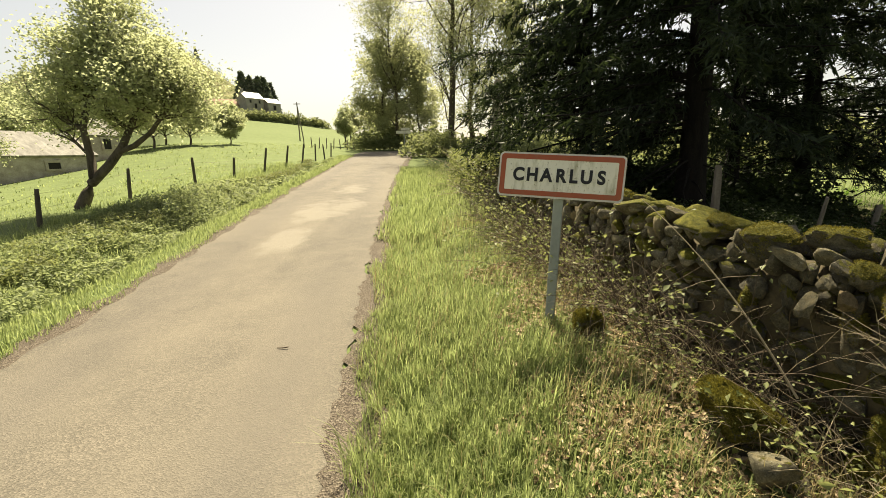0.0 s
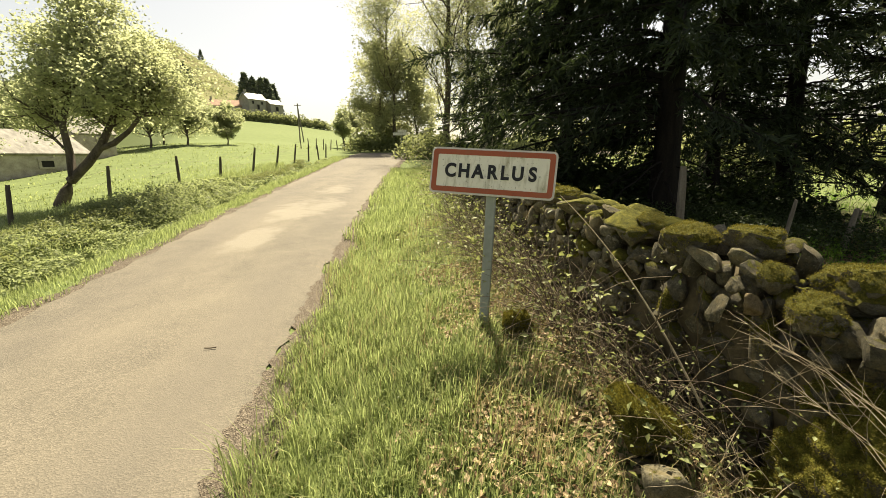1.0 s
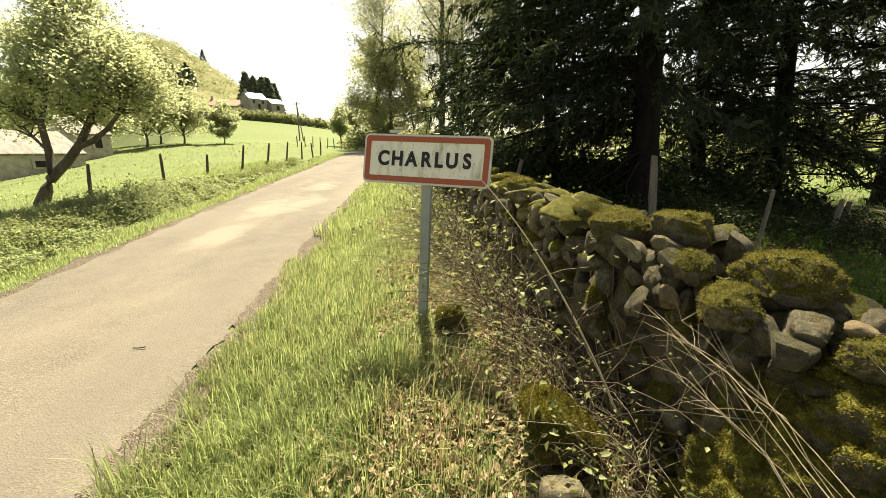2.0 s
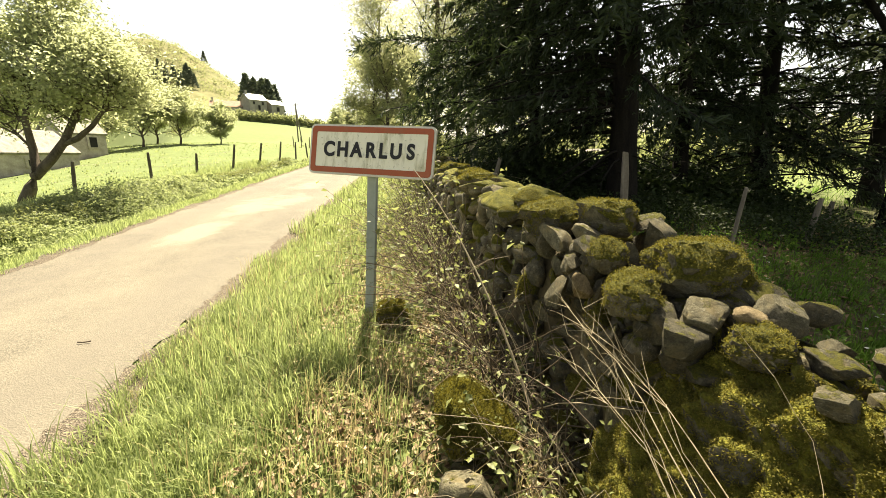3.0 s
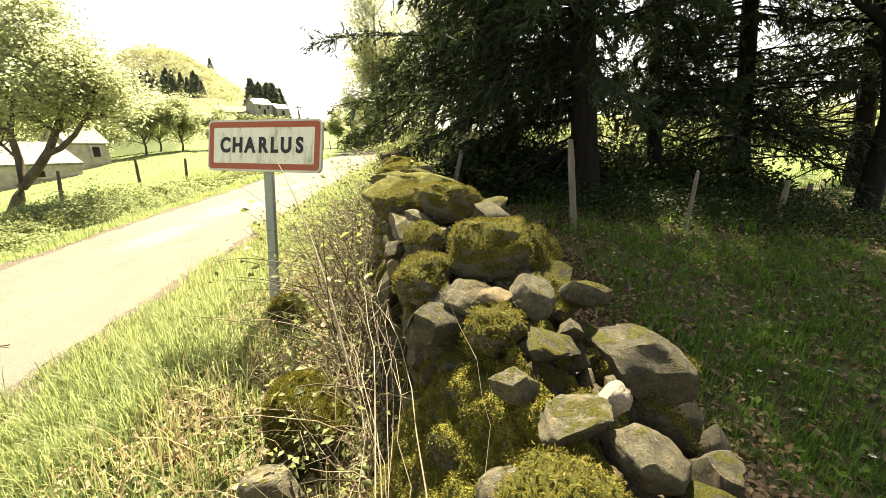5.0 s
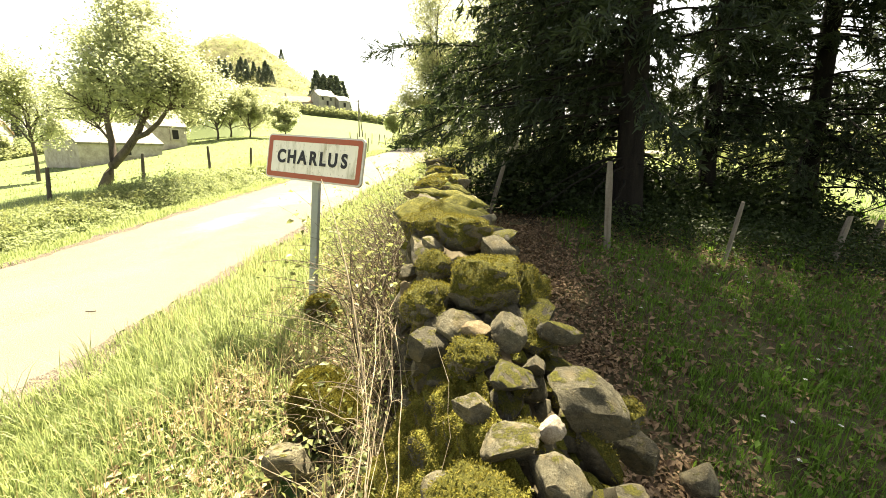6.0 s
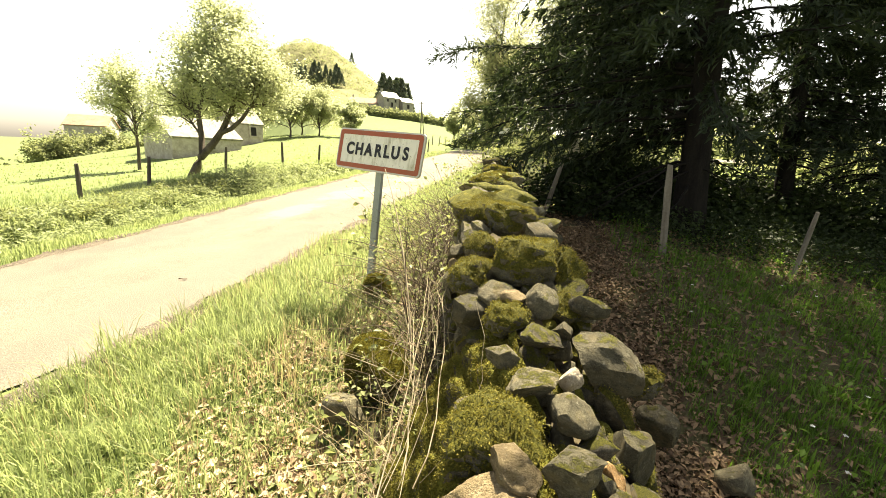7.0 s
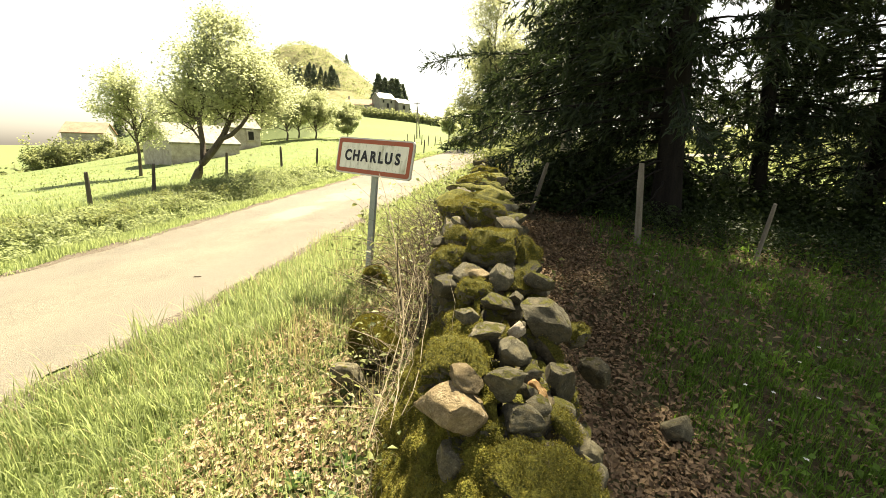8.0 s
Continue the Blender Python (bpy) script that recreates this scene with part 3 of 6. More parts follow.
px_ = (Vector((0.93, -0.37, 0)) - pz * pz.dot(Vector((0.93, -0.37, 0)))).normalized()
py_ = pz.cross(px_)
PM = Matrix((px_, py_, pz)).transposed().to_4x4()
PM.translation = foot
post_bm = box_bm(0.075, 0.032, pl, 0.006, (0, 0, pl / 2))
part("post", from_bm("post", post_bm, M_GALV), town_sign, "grey-green galvanised steel post", inv @ PM)
part("cap", from_bm("cap", box_bm(0.08, 0.037, 0.012, 0.003, (0, 0, pl + 0.006)), M_GALV), town_sign, "", inv @ PM)


# ---- stones and the dry-stone wall ----
def stone_mesh(name, seed, dims, mat, cuts=9, sub=3, rough=0.05):
    """A field stone: a ball cut by flat planes and roughened, so that it has faces, worn edges and dents."""
    rng = random.Random(seed)
    bm = bmesh.new()
    bmesh.ops.create_icosphere(bm, subdivisions=sub + 1, radius=1.0)
    planes = []
    for _ in range(cuts):
        v = Vector((rng.gauss(0, 1), rng.gauss(0, 1), rng.gauss(0, 1))).normalized()
        planes.append((v, rng.uniform(0.60, 0.90) if rough > 0.1 else rng.uniform(0.38, 0.74)))
    off = Vector((rng.uniform(0, 50), rng.uniform(0, 50), rng.uniform(0, 50)))
    for v in bm.verts:
        p = v.co.copy()
        for nrm, d in planes:
            over = p.dot(nrm) - d
            if over > 0:
                p -= nrm * over * 0.95
        p *= 1 + rough * noise.noise(p * 2.2 + off) + rough * 0.55 * noise.noise(p * 6.0 + off)
        if sub > 2:
            p *= 1 - rough * 0.55 * max(0.0, abs(noise.noise(p * 4.0 + off * 2)) * -6 + 0.6) + rough * 0.45 * noise.noise(p * 15.0 + off)
        v.co = p
    lo = Vector((min(v.co[i] for v in bm.verts) for i in range(3)))
    hi = Vector((max(v.co[i] for v in bm.verts) for i in range(3)))
    for v in bm.verts:
        v.co = Vector(((v.co[i] - (lo[i] + hi[i]) / 2) / (hi[i] - lo[i]) * dims[i] for i in range(3)))
    me = from_bm(name, bm, mat)
    me.polygons.foreach_set("use_smooth", np.ones(len(me.polygons), bool))
    me.set_sharp_from_angle(angle=radians(42))
    return me


def wall_half(y, z):
    """Half thickness: battered, wider at the foot."""
    return np.interp(z / np.maximum(wall_top(y), 0.1), [0, 1], [0.34, 0.22])


dry_wall = empty("stone_wall", Matrix.Translation((2.2, 2.0, 0.0)), "tumbledown mossy dry-stone wall of grey field stones", "stone wall", kind="structure")
WOFF = Vector((2.2, 2.0, 0.0))


def core_mesh():
    """The packed earth and rubble inside the wall."""
    ys = np.arange(0.35, 12.2, 0.1)
    n = 13
    a = np.linspace(0, np.pi, n)
    V = []
    for y in ys:
        t = float(wall_top(y)) - (0.09 if y < 1.4 else 0.13)
        for ang in a:
            s = 0.235 + 0.05 * (1 - math.sin(ang)) + 0.03 * math.sin(y * 9 + ang * 5)
            V.append((float(wall_x(y)) - math.cos(ang) * s, y, -0.15 + (t + 0.15) * math.sin(ang) ** 0.35 + 0.02 * math.sin(y * 17 + ang * 9)))
    V = np.array(V) - np.array(WOFF)
    q = np.arange(len(ys) - 1)[:, None] * n + np.arange(n - 1)[None]
    me = mesh_of("rubble_core", V, [np.stack([q, q + 1, q + n + 1, q + n], -1).reshape(-1, 4), np.arange(n)[None, ::-1]], [M_CORE], True)
    return me


M_CORE = plain_material("rubble_and_earth", (0.03, 0.024, 0.014), (0.12, 0.095, 0.05), 9.0, 0.95, 0.8)
part("rubble_core", core_mesh(), dry_wall)

STONE_KINDS = []
for k in range(22):
    m = (M_STONE, M_STONE, M_STONE_BARE, M_STONE_MOSSY, M_STONE)[k % 5]
    rr = random.Random(k + 5)
    STONE_KINDS.append(stone_mesh("stone", k + 1, (1.0, rr.uniform(0.7, 0.95), rr.uniform(0.55, 0.85)), m, 10, 1, 0.06))
CAP_KINDS = [stone_mesh("stone", 60 + k, (1.0, 0.85, 0.62), M_STONE_MOSSY, 8, 2, 0.09) for k in range(6)]

# stones that stand out on the broken end and along the top: x, y, z of the middle, size, turn, seed, material
KEY_STONES = [
    # the near, broken end
    (2.860, 0.17, 0.655, (0.36, 0.30, 0.20), (-6, 6, 20), 106, M_STONE_MOSSY),
    (2.605, 0.17, 0.665, (0.12, 0.12, 0.10), (0, 6, 5), 116, M_STONE_BARE),
    (2.560, 0.250, 0.770, (0.235, 0.190, 0.170), (6, -8, 16), 101, M_STONE_BROWN),
    (2.592, 0.305, 0.868, (0.130, 0.115, 0.078), (0, 8, -10), 102, M_STONE_BROWN),
    (2.705, 0.350, 0.845, (0.145, 0.125, 0.105), (15, 12, 30), 103, M_STONE_BARE),
    (2.805, 0.470, 0.735, (0.085, 0.090, 0.150), (0, -14, 10), 104, M_STONE_ORANGE),
    (2.865, 0.640, 0.690, (0.190, 0.170, 0.210), (10, 34, 15), 105, M_STONE_BARE),
    (3.040, 1.100, 0.540, (0.170, 0.160, 0.140), (10, 32, 40), 115, M_STONE_BARE),
    (2.770, 0.30, 0.760, (0.12, 0.12, 0.10), (5, 16, 35), 140, M_STONE_BARE),
    (2.690, 0.23, 0.740, (0.10, 0.10, 0.09), (5, 6, 15), 141, M_STONE_MOSSY),
    (2.985, 0.52, 0.520, (0.15, 0.14, 0.13), (5, 25, 15), 142, M_STONE_BARE),
    (3.070, 0.36, 0.430, (0.15, 0.13, 0.11), (5, 15, 50), 143, M_STONE),
    (2.520, 0.410, 0.835, (0.250, 0.250, 0.200), (4, -6, 12), 147, M_STONE_MOSSY),
    (2.445, 0.480, 0.835, (0.090, 0.080, 0.080), (4, -16, 12), 148, M_STONE_BARE),
    # the loose stones on top
    (2.700, 0.560, 0.852, (0.155, 0.130, 0.105), (10, 10, -20), 107, M_STONE_BARE),
    (2.697, 0.712, 0.870, (0.072, 0.070, 0.085), (0, 10, 0), 108, M_STONE_PALE),
    (2.593, 0.620, 0.880, (0.148, 0.110, 0.072), (3, -2, 6), 109, M_STONE_BARE),
    (2.555, 0.545, 0.835, (0.045, 0.035, 0.050), (0, 20, 6), 151, M_STONE_PALE),
    (2.494, 0.725, 0.898, (0.110, 0.090, 0.070), (0, 12, -25), 110, M_STONE_BARE),
    (2.795, 0.815, 0.880, (0.250, 0.190, 0.165), (10, 22, -30), 111, M_STONE_BARE),
    (2.930, 0.930, 0.790, (0.110, 0.130, 0.130), (0, 30, 10), 117, M_STONE_MOSSY),
    (2.640, 0.720, 0.830, (0.110, 0.100, 0.090), (0, 20, 60), 146, M_STONE_MOSSY),
    (2.584, 0.838, 0.924, (0.180, 0.150, 0.085), (8, 26, 34), 149, M_STONE),
    (2.660, 0.925, 0.930, (0.085, 0.075, 0.060), (10, 8, 60), 150, M_STONE_BARE),
    (2.470, 0.930, 0.932, (0.175, 0.160, 0.135), (0, 6, 20), 123, M_STONE_MOSSY),
    (2.577, 1.018, 0.992, (0.120, 0.145, 0.085), (34, -34, 24), 112, M_STONE_BARE),
    (2.468, 0.995, 1.000, (0.100, 0.075, 0.042), (0, 0, 14), 113, M_STONE_BROWN),
    (2.396, 1.100, 0.955, (0.175, 0.165, 0.130), (0, 8, 22), 121, M_STONE_BARE),
    (2.650, 1.130, 0.930, (0.130, 0.150, 0.140), (0, 22, 40), 152, M_STONE_MOSSY),
    # the boulders
    (2.455, 1.310, 1.055, (0.300, 0.330, 0.240), (6, 4, 20), 114, M_STONE_MOSSY),
    (2.630, 1.375, 1.000, (0.190, 0.260, 0.250), (0, 22, 12), 118, M_STONE_MOSSY),
    (2.235, 1.250, 0.965, (0.200, 0.220, 0.185), (8, -10, 10), 153, M_STONE_MOSSY),
    (2.310, 1.530, 1.055, (0.100, 0.095, 0.115), (4, 14, 20), 154, M_STONE_BARE),
    (2.225, 1.480, 1.060, (0.160, 0.150, 0.150), (0, 0, 40), 155, M_STONE_MOSSY),
    (2.300, 1.730, 1.175, (0.290, 0.310, 0.185), (0, 6, -14), 119, M_STONE_MOSSY),
    (2.085, 1.960, 1.150, (0.270, 0.300, 0.200), (4, -4, 28), 120, M_STONE_MOSSY),
    (2.330, 2.080, 1.090, (0.170, 0.190, 0.150), (0, 14, 50), 156, M_STONE),
    (2.060, 2.360, 1.170, (0.220, 0.220, 0.170), (0, 4, 40), 157, M_STONE_MOSSY),
    (1.930, 2.720, 1.190, (0.24, 0.18, 0.12), (0, 18, 30), 125, M_STONE_BARE),
    (2.060, 2.850, 1.13, (0.26, 0.26, 0.19), (0, 0, 12), 126, M_STONE_MOSSY),
    (1.80, 3.60, 1.22, (0.40, 0.36, 0.22), (0, 0, 12), 127, M_STONE_MOSSY),
    (1.74, 4.25, 1.23, (0.34, 0.40, 0.22), (0, 4, 50), 128, M_STONE_MOSSY),
    (1.57, 5.20, 1.26, (0.40, 0.44, 0.24), (0, 0, 20), 129, M_STONE_MOSSY),
    (1.32, 7.10, 1.36, (0.78, 0.42, 0.24), (2, 0, 5), 130, M_STONE),
    # stones standing in the road face
    (2.055, 1.600, 0.875, (0.085, 0.080, 0.155), (8, 10, 60), 160, M_STONE_BARE),
    (2.125, 1.455, 0.945, (0.090, 0.080, 0.110), (-10, 14, 70), 161, M_STONE_BROWN),
    (2.085, 1.530, 1.010, (0.100, 0.085, 0.100), (5, 4, 40), 162, M_STONE_BARE),
    (2.250, 1.160, 0.875, (0.075, 0.070, 0.075), (5, 4, 20), 163, M_STONE_BARE),
    (2.200, 1.300, 0.800, (0.110, 0.100, 0.120), (12, 6, 35), 164, M_STONE),
    (2.300, 1.040, 0.840, (0.120, 0.100, 0.100), (0, 10, 25), 165, M_STONE),
    (2.020, 1.700, 0.760, (0.110, 0.090, 0.130), (0, 12, 60), 166, M_STONE),
]
for x, y, z, dims, rot, seed, mat in KEY_STONES:
    part("stone", stone_mesh("stone", seed, (1, 1, 1), mat, rough=0.17 if mat == M_STONE_MOSSY else 0.098), dry_wall, "", pose(x - WOFF.x, y - WOFF.y, z, *rot) @ Matrix.Diagonal((*dims, 1)))

# the courses of both faces, the top, and the tumbled foot
rng_w = random.Random(11)
taken = [(Vector(k[:3]), max(k[3]) * 0.45) for k in KEY_STONES]
spots = []
for side in (-1, 1):
    z = 0.03 if side > 0 else 0.2
    while z < 1.3:
        h = rng_w.uniform(0.075, 0.135)
        y = -0.75 + rng_w.uniform(0, 0.2)
        while y < 9.5:
            w = rng_w.uniform(0.09, 0.20) * (1.0 if y < 5 else 1.5)
            if z + h * 0.4 < float(wall_top(y)) and not (side > 0 and (y > 4.5 or y < 0.55)) and not (side < 0 and y < 0.85):
                spots.append((y + w / 2, z + h / 2, w, h, side))
            y += w * 0.94
        z += h * 0.92
near_count = 0
rest = []
for y, z, w, h, side in sorted(spots, key=lambda s: abs(s[0] - 1.2) + (0 if s[4] < 0 else 0.5)):
    half = float(wall_half(y, z))
    p = Vector((float(wall_x(y)) + side * (half - 0.02 + rng_w.uniform(-0.06, 0.045)), y, z + rng_w.uniform(-0.03, 0.03)))
    if any((p - q).length < r for q, r in taken):
        continue
    me = STONE_KINDS[rng_w.randrange(len(STONE_KINDS))]
    turn = 90 + rng_w.uniform(-38, 38) + 180 * rng_w.randrange(2) - math.degrees(math.atan2(float(wall_x(y + 0.1) - wall_x(y - 0.1)), 0.2)) * 1.0
    m = pose(p.x - WOFF.x, p.y - WOFF.y, p.z, rng_w.uniform(-28, 28), rng_w.choice((rng_w.uniform(-20, 20), rng_w.uniform(-20, 20), 80)), turn) @ Matrix.Diagonal((w * rng_w.uniform(0.85, 1.3), rng_w.uniform(0.13, 0.20), h * rng_w.uniform(1.1, 1.7), 1.0))
    if near_count < 195:
        part("stone", me, dry_wall, "", m)
        near_count += 1
    else:
        rest.append((me, m))
# the fallen flank of the near end: earth and rubble grown over with moss
def moss_bank_mesh():
    m, n = 130, 60
    ys = np.linspace(-0.34, 1.22, m)
    u = np.linspace(0, 1, n)
    Y, U = np.meshgrid(ys, u, indexing="ij")
    ends = np.clip((Y + 0.34) / 0.35, 0, 1) * np.clip((1.22 - Y) / 0.30, 0, 1)
    top = wall_top(Y) - 0.03 - 0.10 * (1 - ends)
    out = (0.36 + 0.16 * ends) * U
    Xb = wall_x(Y) - 0.06 - out
    g = land(Xb, Y) - 0.04
    Z = g + (top - g) * (1 - U ** 1.5) * (0.90 + 0.10 * ends)
    lump = np.empty(Y.shape)
    for a in range(m):
        for b in range(n):
            p = Vector((Xb[a, b] * 5.5, Y[a, b] * 5.5, Z[a, b] * 5.5))
            lump[a, b] = 0.075 * (0.45 - abs(noise.noise(p))) + 0.040 * (0.4 - abs(noise.noise(p * 2.6))) + 0.016 * noise.noise(p * 6.5)
    V = np.stack([Xb - lump * 1.2, Y, Z + lump * 0.9], -1).reshape(-1, 3) - np.array(WOFF)
    q = (np.arange(m - 1)[:, None] * n + np.arange(n - 1)[None]).ravel()
    F = np.concatenate([np.stack([q, q + 1, q + n], -1), np.stack([q + 1, q + n + 1, q + n], -1)])
    return mesh_of("moss_bank", V, [F[:, ::-1]], [M_STONE_MOSSY], True)


part("moss_bank", moss_bank_mesh(), dry_wall, "earthy rubble flank overgrown with moss")
# small rubble in the broken end
for _ in range(95):
    y = rng_w.uniform(0.0, 1.25)
    u = rng_w.uniform(-0.75, 1)
    z = float(wall_top(y)) - 0.03 - 0.30 * abs(u) ** 2 - rng_w.uniform(0, 0.06)
    s = rng_w.uniform(0.05, 0.12)
    part("stone", STONE_KINDS[rng_w.randrange(len(STONE_KINDS))], dry_wall, "", pose(float(wall_x(y)) + 0.27 * u - WOFF.x, y - WOFF.y, z, rng_w.uniform(-40, 40), rng_w.uniform(-40, 40), rng_w.uniform(0, 360)) @ Matrix.Diagonal((s * 1.25, s * 1.1, s, 1)))
packed = []
for _ in range(420):
    y = rng_w.uniform(-0.05, 1.6)
    u = rng_w.uniform(-0.8, 1.1)
    z = float(wall_top(y)) - 0.085 - 0.36 * abs(u) ** 2.2 - rng_w.uniform(0, 0.05)
    d = rng_w.uniform(0.035, 0.095)
    packed.append((STONE_KINDS[rng_w.randrange(len(STONE_KINDS))], pose(float(wall_x(y)) + 0.27 * u - WOFF.x, y - WOFF.y, z, rng_w.uniform(-60, 60), rng_w.uniform(-60, 60), rng_w.uniform(0, 360)) @ Matrix.Diagonal((d * 1.3, d * 1.1, d, 1))))
# capping stones along the top
y = 2.25
while y < 11:
    w = rng_w.uniform(0.2, 0.36)
    for dx in (-0.12, 0.11):
        p = Vector((float(wall_x(y)) + dx + rng_w.uniform(-0.04, 0.04), y + rng_w.uniform(-0.05, 0.05), float(wall_top(y)) - 0.02 + rng_w.uniform(-0.04, 0.04)))
        if not any((p - q).length < r for q, r in taken):
            rest.append((CAP_KINDS[rng_w.randrange(6)], pose(p.x - WOFF.x, p.y - WOFF.y, p.z, rng_w.uniform(-10, 10), rng_w.uniform(-12, 12), rng_w.uniform(0, 360)) @ Matrix.Diagonal((w * 1.2, w * 1.1, w * 0.85, 1))))
    y += w * 0.9


def join_meshes(name, pairs, mats):
    V, F, I, n = [], [], [], 0
    for me, m in pairs:
        co = np.empty(len(me.vertices) * 3, np.float32)
        me.vertices.foreach_get("co", co)
        co = co.reshape(-1, 3) @ np.array(m.to_3x3()).T + np.array(m.translation)
        lp = np.empty(len(me.loops), np.int32)
        me.loops.foreach_get("vertex_index", lp)
        V.append(co)
        F.append(lp.reshape(-1, 3) + n)
        I += [mats.index(me.materials[0])] * (len(lp) // 3)
        n += len(co)
    return mesh_of(name, np.concatenate(V), F, mats, False, I)


tagged(part("packed_rubble", join_meshes("packed_rubble", packed, [M_STONE, M_STONE_BARE, M_STONE_MOSSY]), dry_wall, "small stones packed between the larger ones"), kind="stuff")
tagged(part("far_stones", join_meshes("far_stones", rest, [M_STONE, M_STONE_BARE, M_STONE_MOSSY]), dry_wall), kind="stuff")


def loose_stone(x, y, dims, seed, mat, label, sink=0.3, rot=(0, 0, 0)):
    z = float(land(x, y)) + dims[2] * (0.5 - sink)
    ob = new("field_stone", stone_mesh("field_stone", seed, (1, 1, 1), mat))
    ob.matrix_basis = pose(x, y, z, *rot) @ Matrix.Diagonal((*dims, 1))
    return tagged(ob, label, "stone", "loose stones")


loose_stone(1.68, 1.46, (0.33, 0.40, 0.25), 201, M_STONE_MOSSY, "large moss-covered stone lying in the verge", -0.22, (24, -16, 20))
loose_stone(1.20, 2.42, (0.22, 0.22, 0.22), 202, M_STONE_MOSSY, "small moss-covered stone beside the sign post", -0.05)
loose_stone(1.655, 1.15, (0.23, 0.19, 0.19), 203, M_STONE_BARE, "bare grey stone lying among dead leaves", -0.10, (0, 5, 20))
loose_stone(1.80, 1.14, (0.13, 0.12, 0.10), 204, M_STONE_BARE, "small grey stone lying among dead leaves", 0.2)
loose_stone(3.63, 1.85, (0.20, 0.26, 0.17), 205, M_STONE_BARE, "grey stone on dead leaves behind the wall", 0.2, (0, 0, -30))
loose_stone(3.24, 0.60, (0.20, 0.18, 0.16), 206, M_STONE_BARE, "fallen grey stone at the wall's foot", 0.2)
loose_stone(1.70, 1.36, (0.22, 0.14, 0.09), 208, M_STONE_BARE, "flat grey stone half buried in leaves", 0.3)


# ---- trees ----
def grow(rng, start, direction, length, radius, depth, spread=0.7, lift=0.15, kids=3, wander=0.18, seg=6):
    """Branch lines (x, y, z, radius) and the twig ends of a tree, grown outward from one limb."""
    lines, ends = [], []

    def limb(p, d, ln, r, lev):
        pts = [np.r_[p, r]]
        for i in range(seg):
            d = unit(d + rng.normal(0, wander, 3) + np.array([0, 0, lift * (0.5 if lev else 0.3)]))
            p = p + d * ln / seg
            pts.append(np.r_[p, r * (1 - 0.55 * (i + 1) / seg)])
        lines.append(np.array(pts))
        if lev >= depth - 2:
            ends.extend(q[:3] for q in pts[2:])
        if lev < depth:
            for k in range(kids + (lev == 0)):
                at = pts[max(2, int(seg * rng.uniform(0.35, 1.0)))] if k else pts[-1]
                nd = unit(d + spread * unit(rng.normal(size=3) * [1, 1, 0.7]))
                limb(at[:3], nd, ln * rng.uniform(0.55, 0.8), at[3] * 0.72, lev + 1)

    limb(np.array(start, float), unit(np.array(direction, float)), length, radius, 0)
    return lines, np.array(ends)


def crown_leaves(ends, per, jitter, size, rng, aspect=0.55):
    c = np.repeat(ends, per, 0) + rng.normal(0, jitter, (len(ends) * per, 3))
    ln = size * rng.uniform(0.7, 1.35, len(c))
    return leaf_faces(c, ln, ln * aspect, rng, 0.25)


def tree(name, base, limbs, leaf_mat, bark, per, jitter, size, seed, label, category, trunk=None, group="", sides=6, aspect=0.55):
    """A broad-leaved tree: trunk lines, grown limbs, and a crown of single leaves."""
    rng = np.random.default_rng(seed)
    lines = [np.array(t, float) for t in (trunk or [])]
    ends = []
    for start, d, ln, r, depth in limbs:
        a, b = grow(rng, start, d, ln, r, depth)
        lines += a
        ends.append(b)
    ends = np.concatenate(ends)
    root = empty(name, Matrix.Translation(base), label, category, group)
    thick = [ln for ln in lines if ln[0, 3] > 0.025]
    thin = [ln[[0, len(ln) // 2, -1]] for ln in lines if ln[0, 3] <= 0.025]
    V, F = joined([tubes(thick, sides)] + ([tubes(thin, 3)] if thin else []))
    part("trunk", mesh_of("trunk", V, F, [bark], True), root)
    LV, LF = crown_leaves(ends, per, jitter, size, rng, aspect)
    part("crown", mesh_of("crown", LV, [LF], [leaf_mat]), root)
    return root


def on_land(x, y, dz=0.0):
    return Vector((x, y, float(land(x, y)) + dz))


# the leaning fruit tree by the fence; lines are given from its foot
FRUIT_TRUNKS = [
    [(0, 0, 0, 0.17), (0.26, 0.0, 0.42, 0.14), (0.52, 0.0, 0.85, 0.11), (0.55, 0.0, 1.4, 0.09), (0.5, 0.0, 2.1, 0.075), (0.75, 0.1, 2.9, 0.055), (1.15, 0.25, 3.7, 0.04), (1.45, 0.3, 4.6, 0.018)],
    [(0.42, 0.0, 0.68, 0.12), (0.95, 0.05, 1.15, 0.11), (1.35, 0.1, 1.6, 0.095), (1.6, 0.15, 2.05, 0.08), (1.9, 0.2, 2.6, 0.06), (2.2, 0.3, 3.2, 0.04)],
    [(1.25, 0.1, 1.5, 0.075), (1.7, 0.1, 1.65, 0.07), (2.15, 0.1, 1.95, 0.055), (2.5, 0.1, 2.3, 0.045), (2.9, 0.1, 2.7, 0.03)]]


def reaching_limbs(trunks, lobes, seed):
    """Limbs that start on the trunks and reach into the lobes of a crown; a lobe: middle, half sizes, how many limbs."""
    rng = np.random.default_rng(seed)
    nodes = np.array([p for t in trunks for p in t[3:]])
    out = []
    for mid, half, n in lobes:
        for _ in range(n):
            to = np.array(mid) + np.array(half) * unit(rng.normal(size=3)) * rng.uniform(0.35, 1.0)
            k = np.argmin(np.linalg.norm((nodes[:, :3] - to) * [1, 1, 0.8], axis=1) + 0.8 * np.maximum(0, nodes[:, 2] - to[2] + 0.2) + rng.uniform(0, 0.5, len(nodes)))
            way = to - nodes[k, :3]
            out.append((nodes[k, :3], way, float(np.clip(0.75 * np.linalg.norm(way), 0.45, 1.5)), min(0.035, nodes[k, 3] * 0.7), 2))
    return out


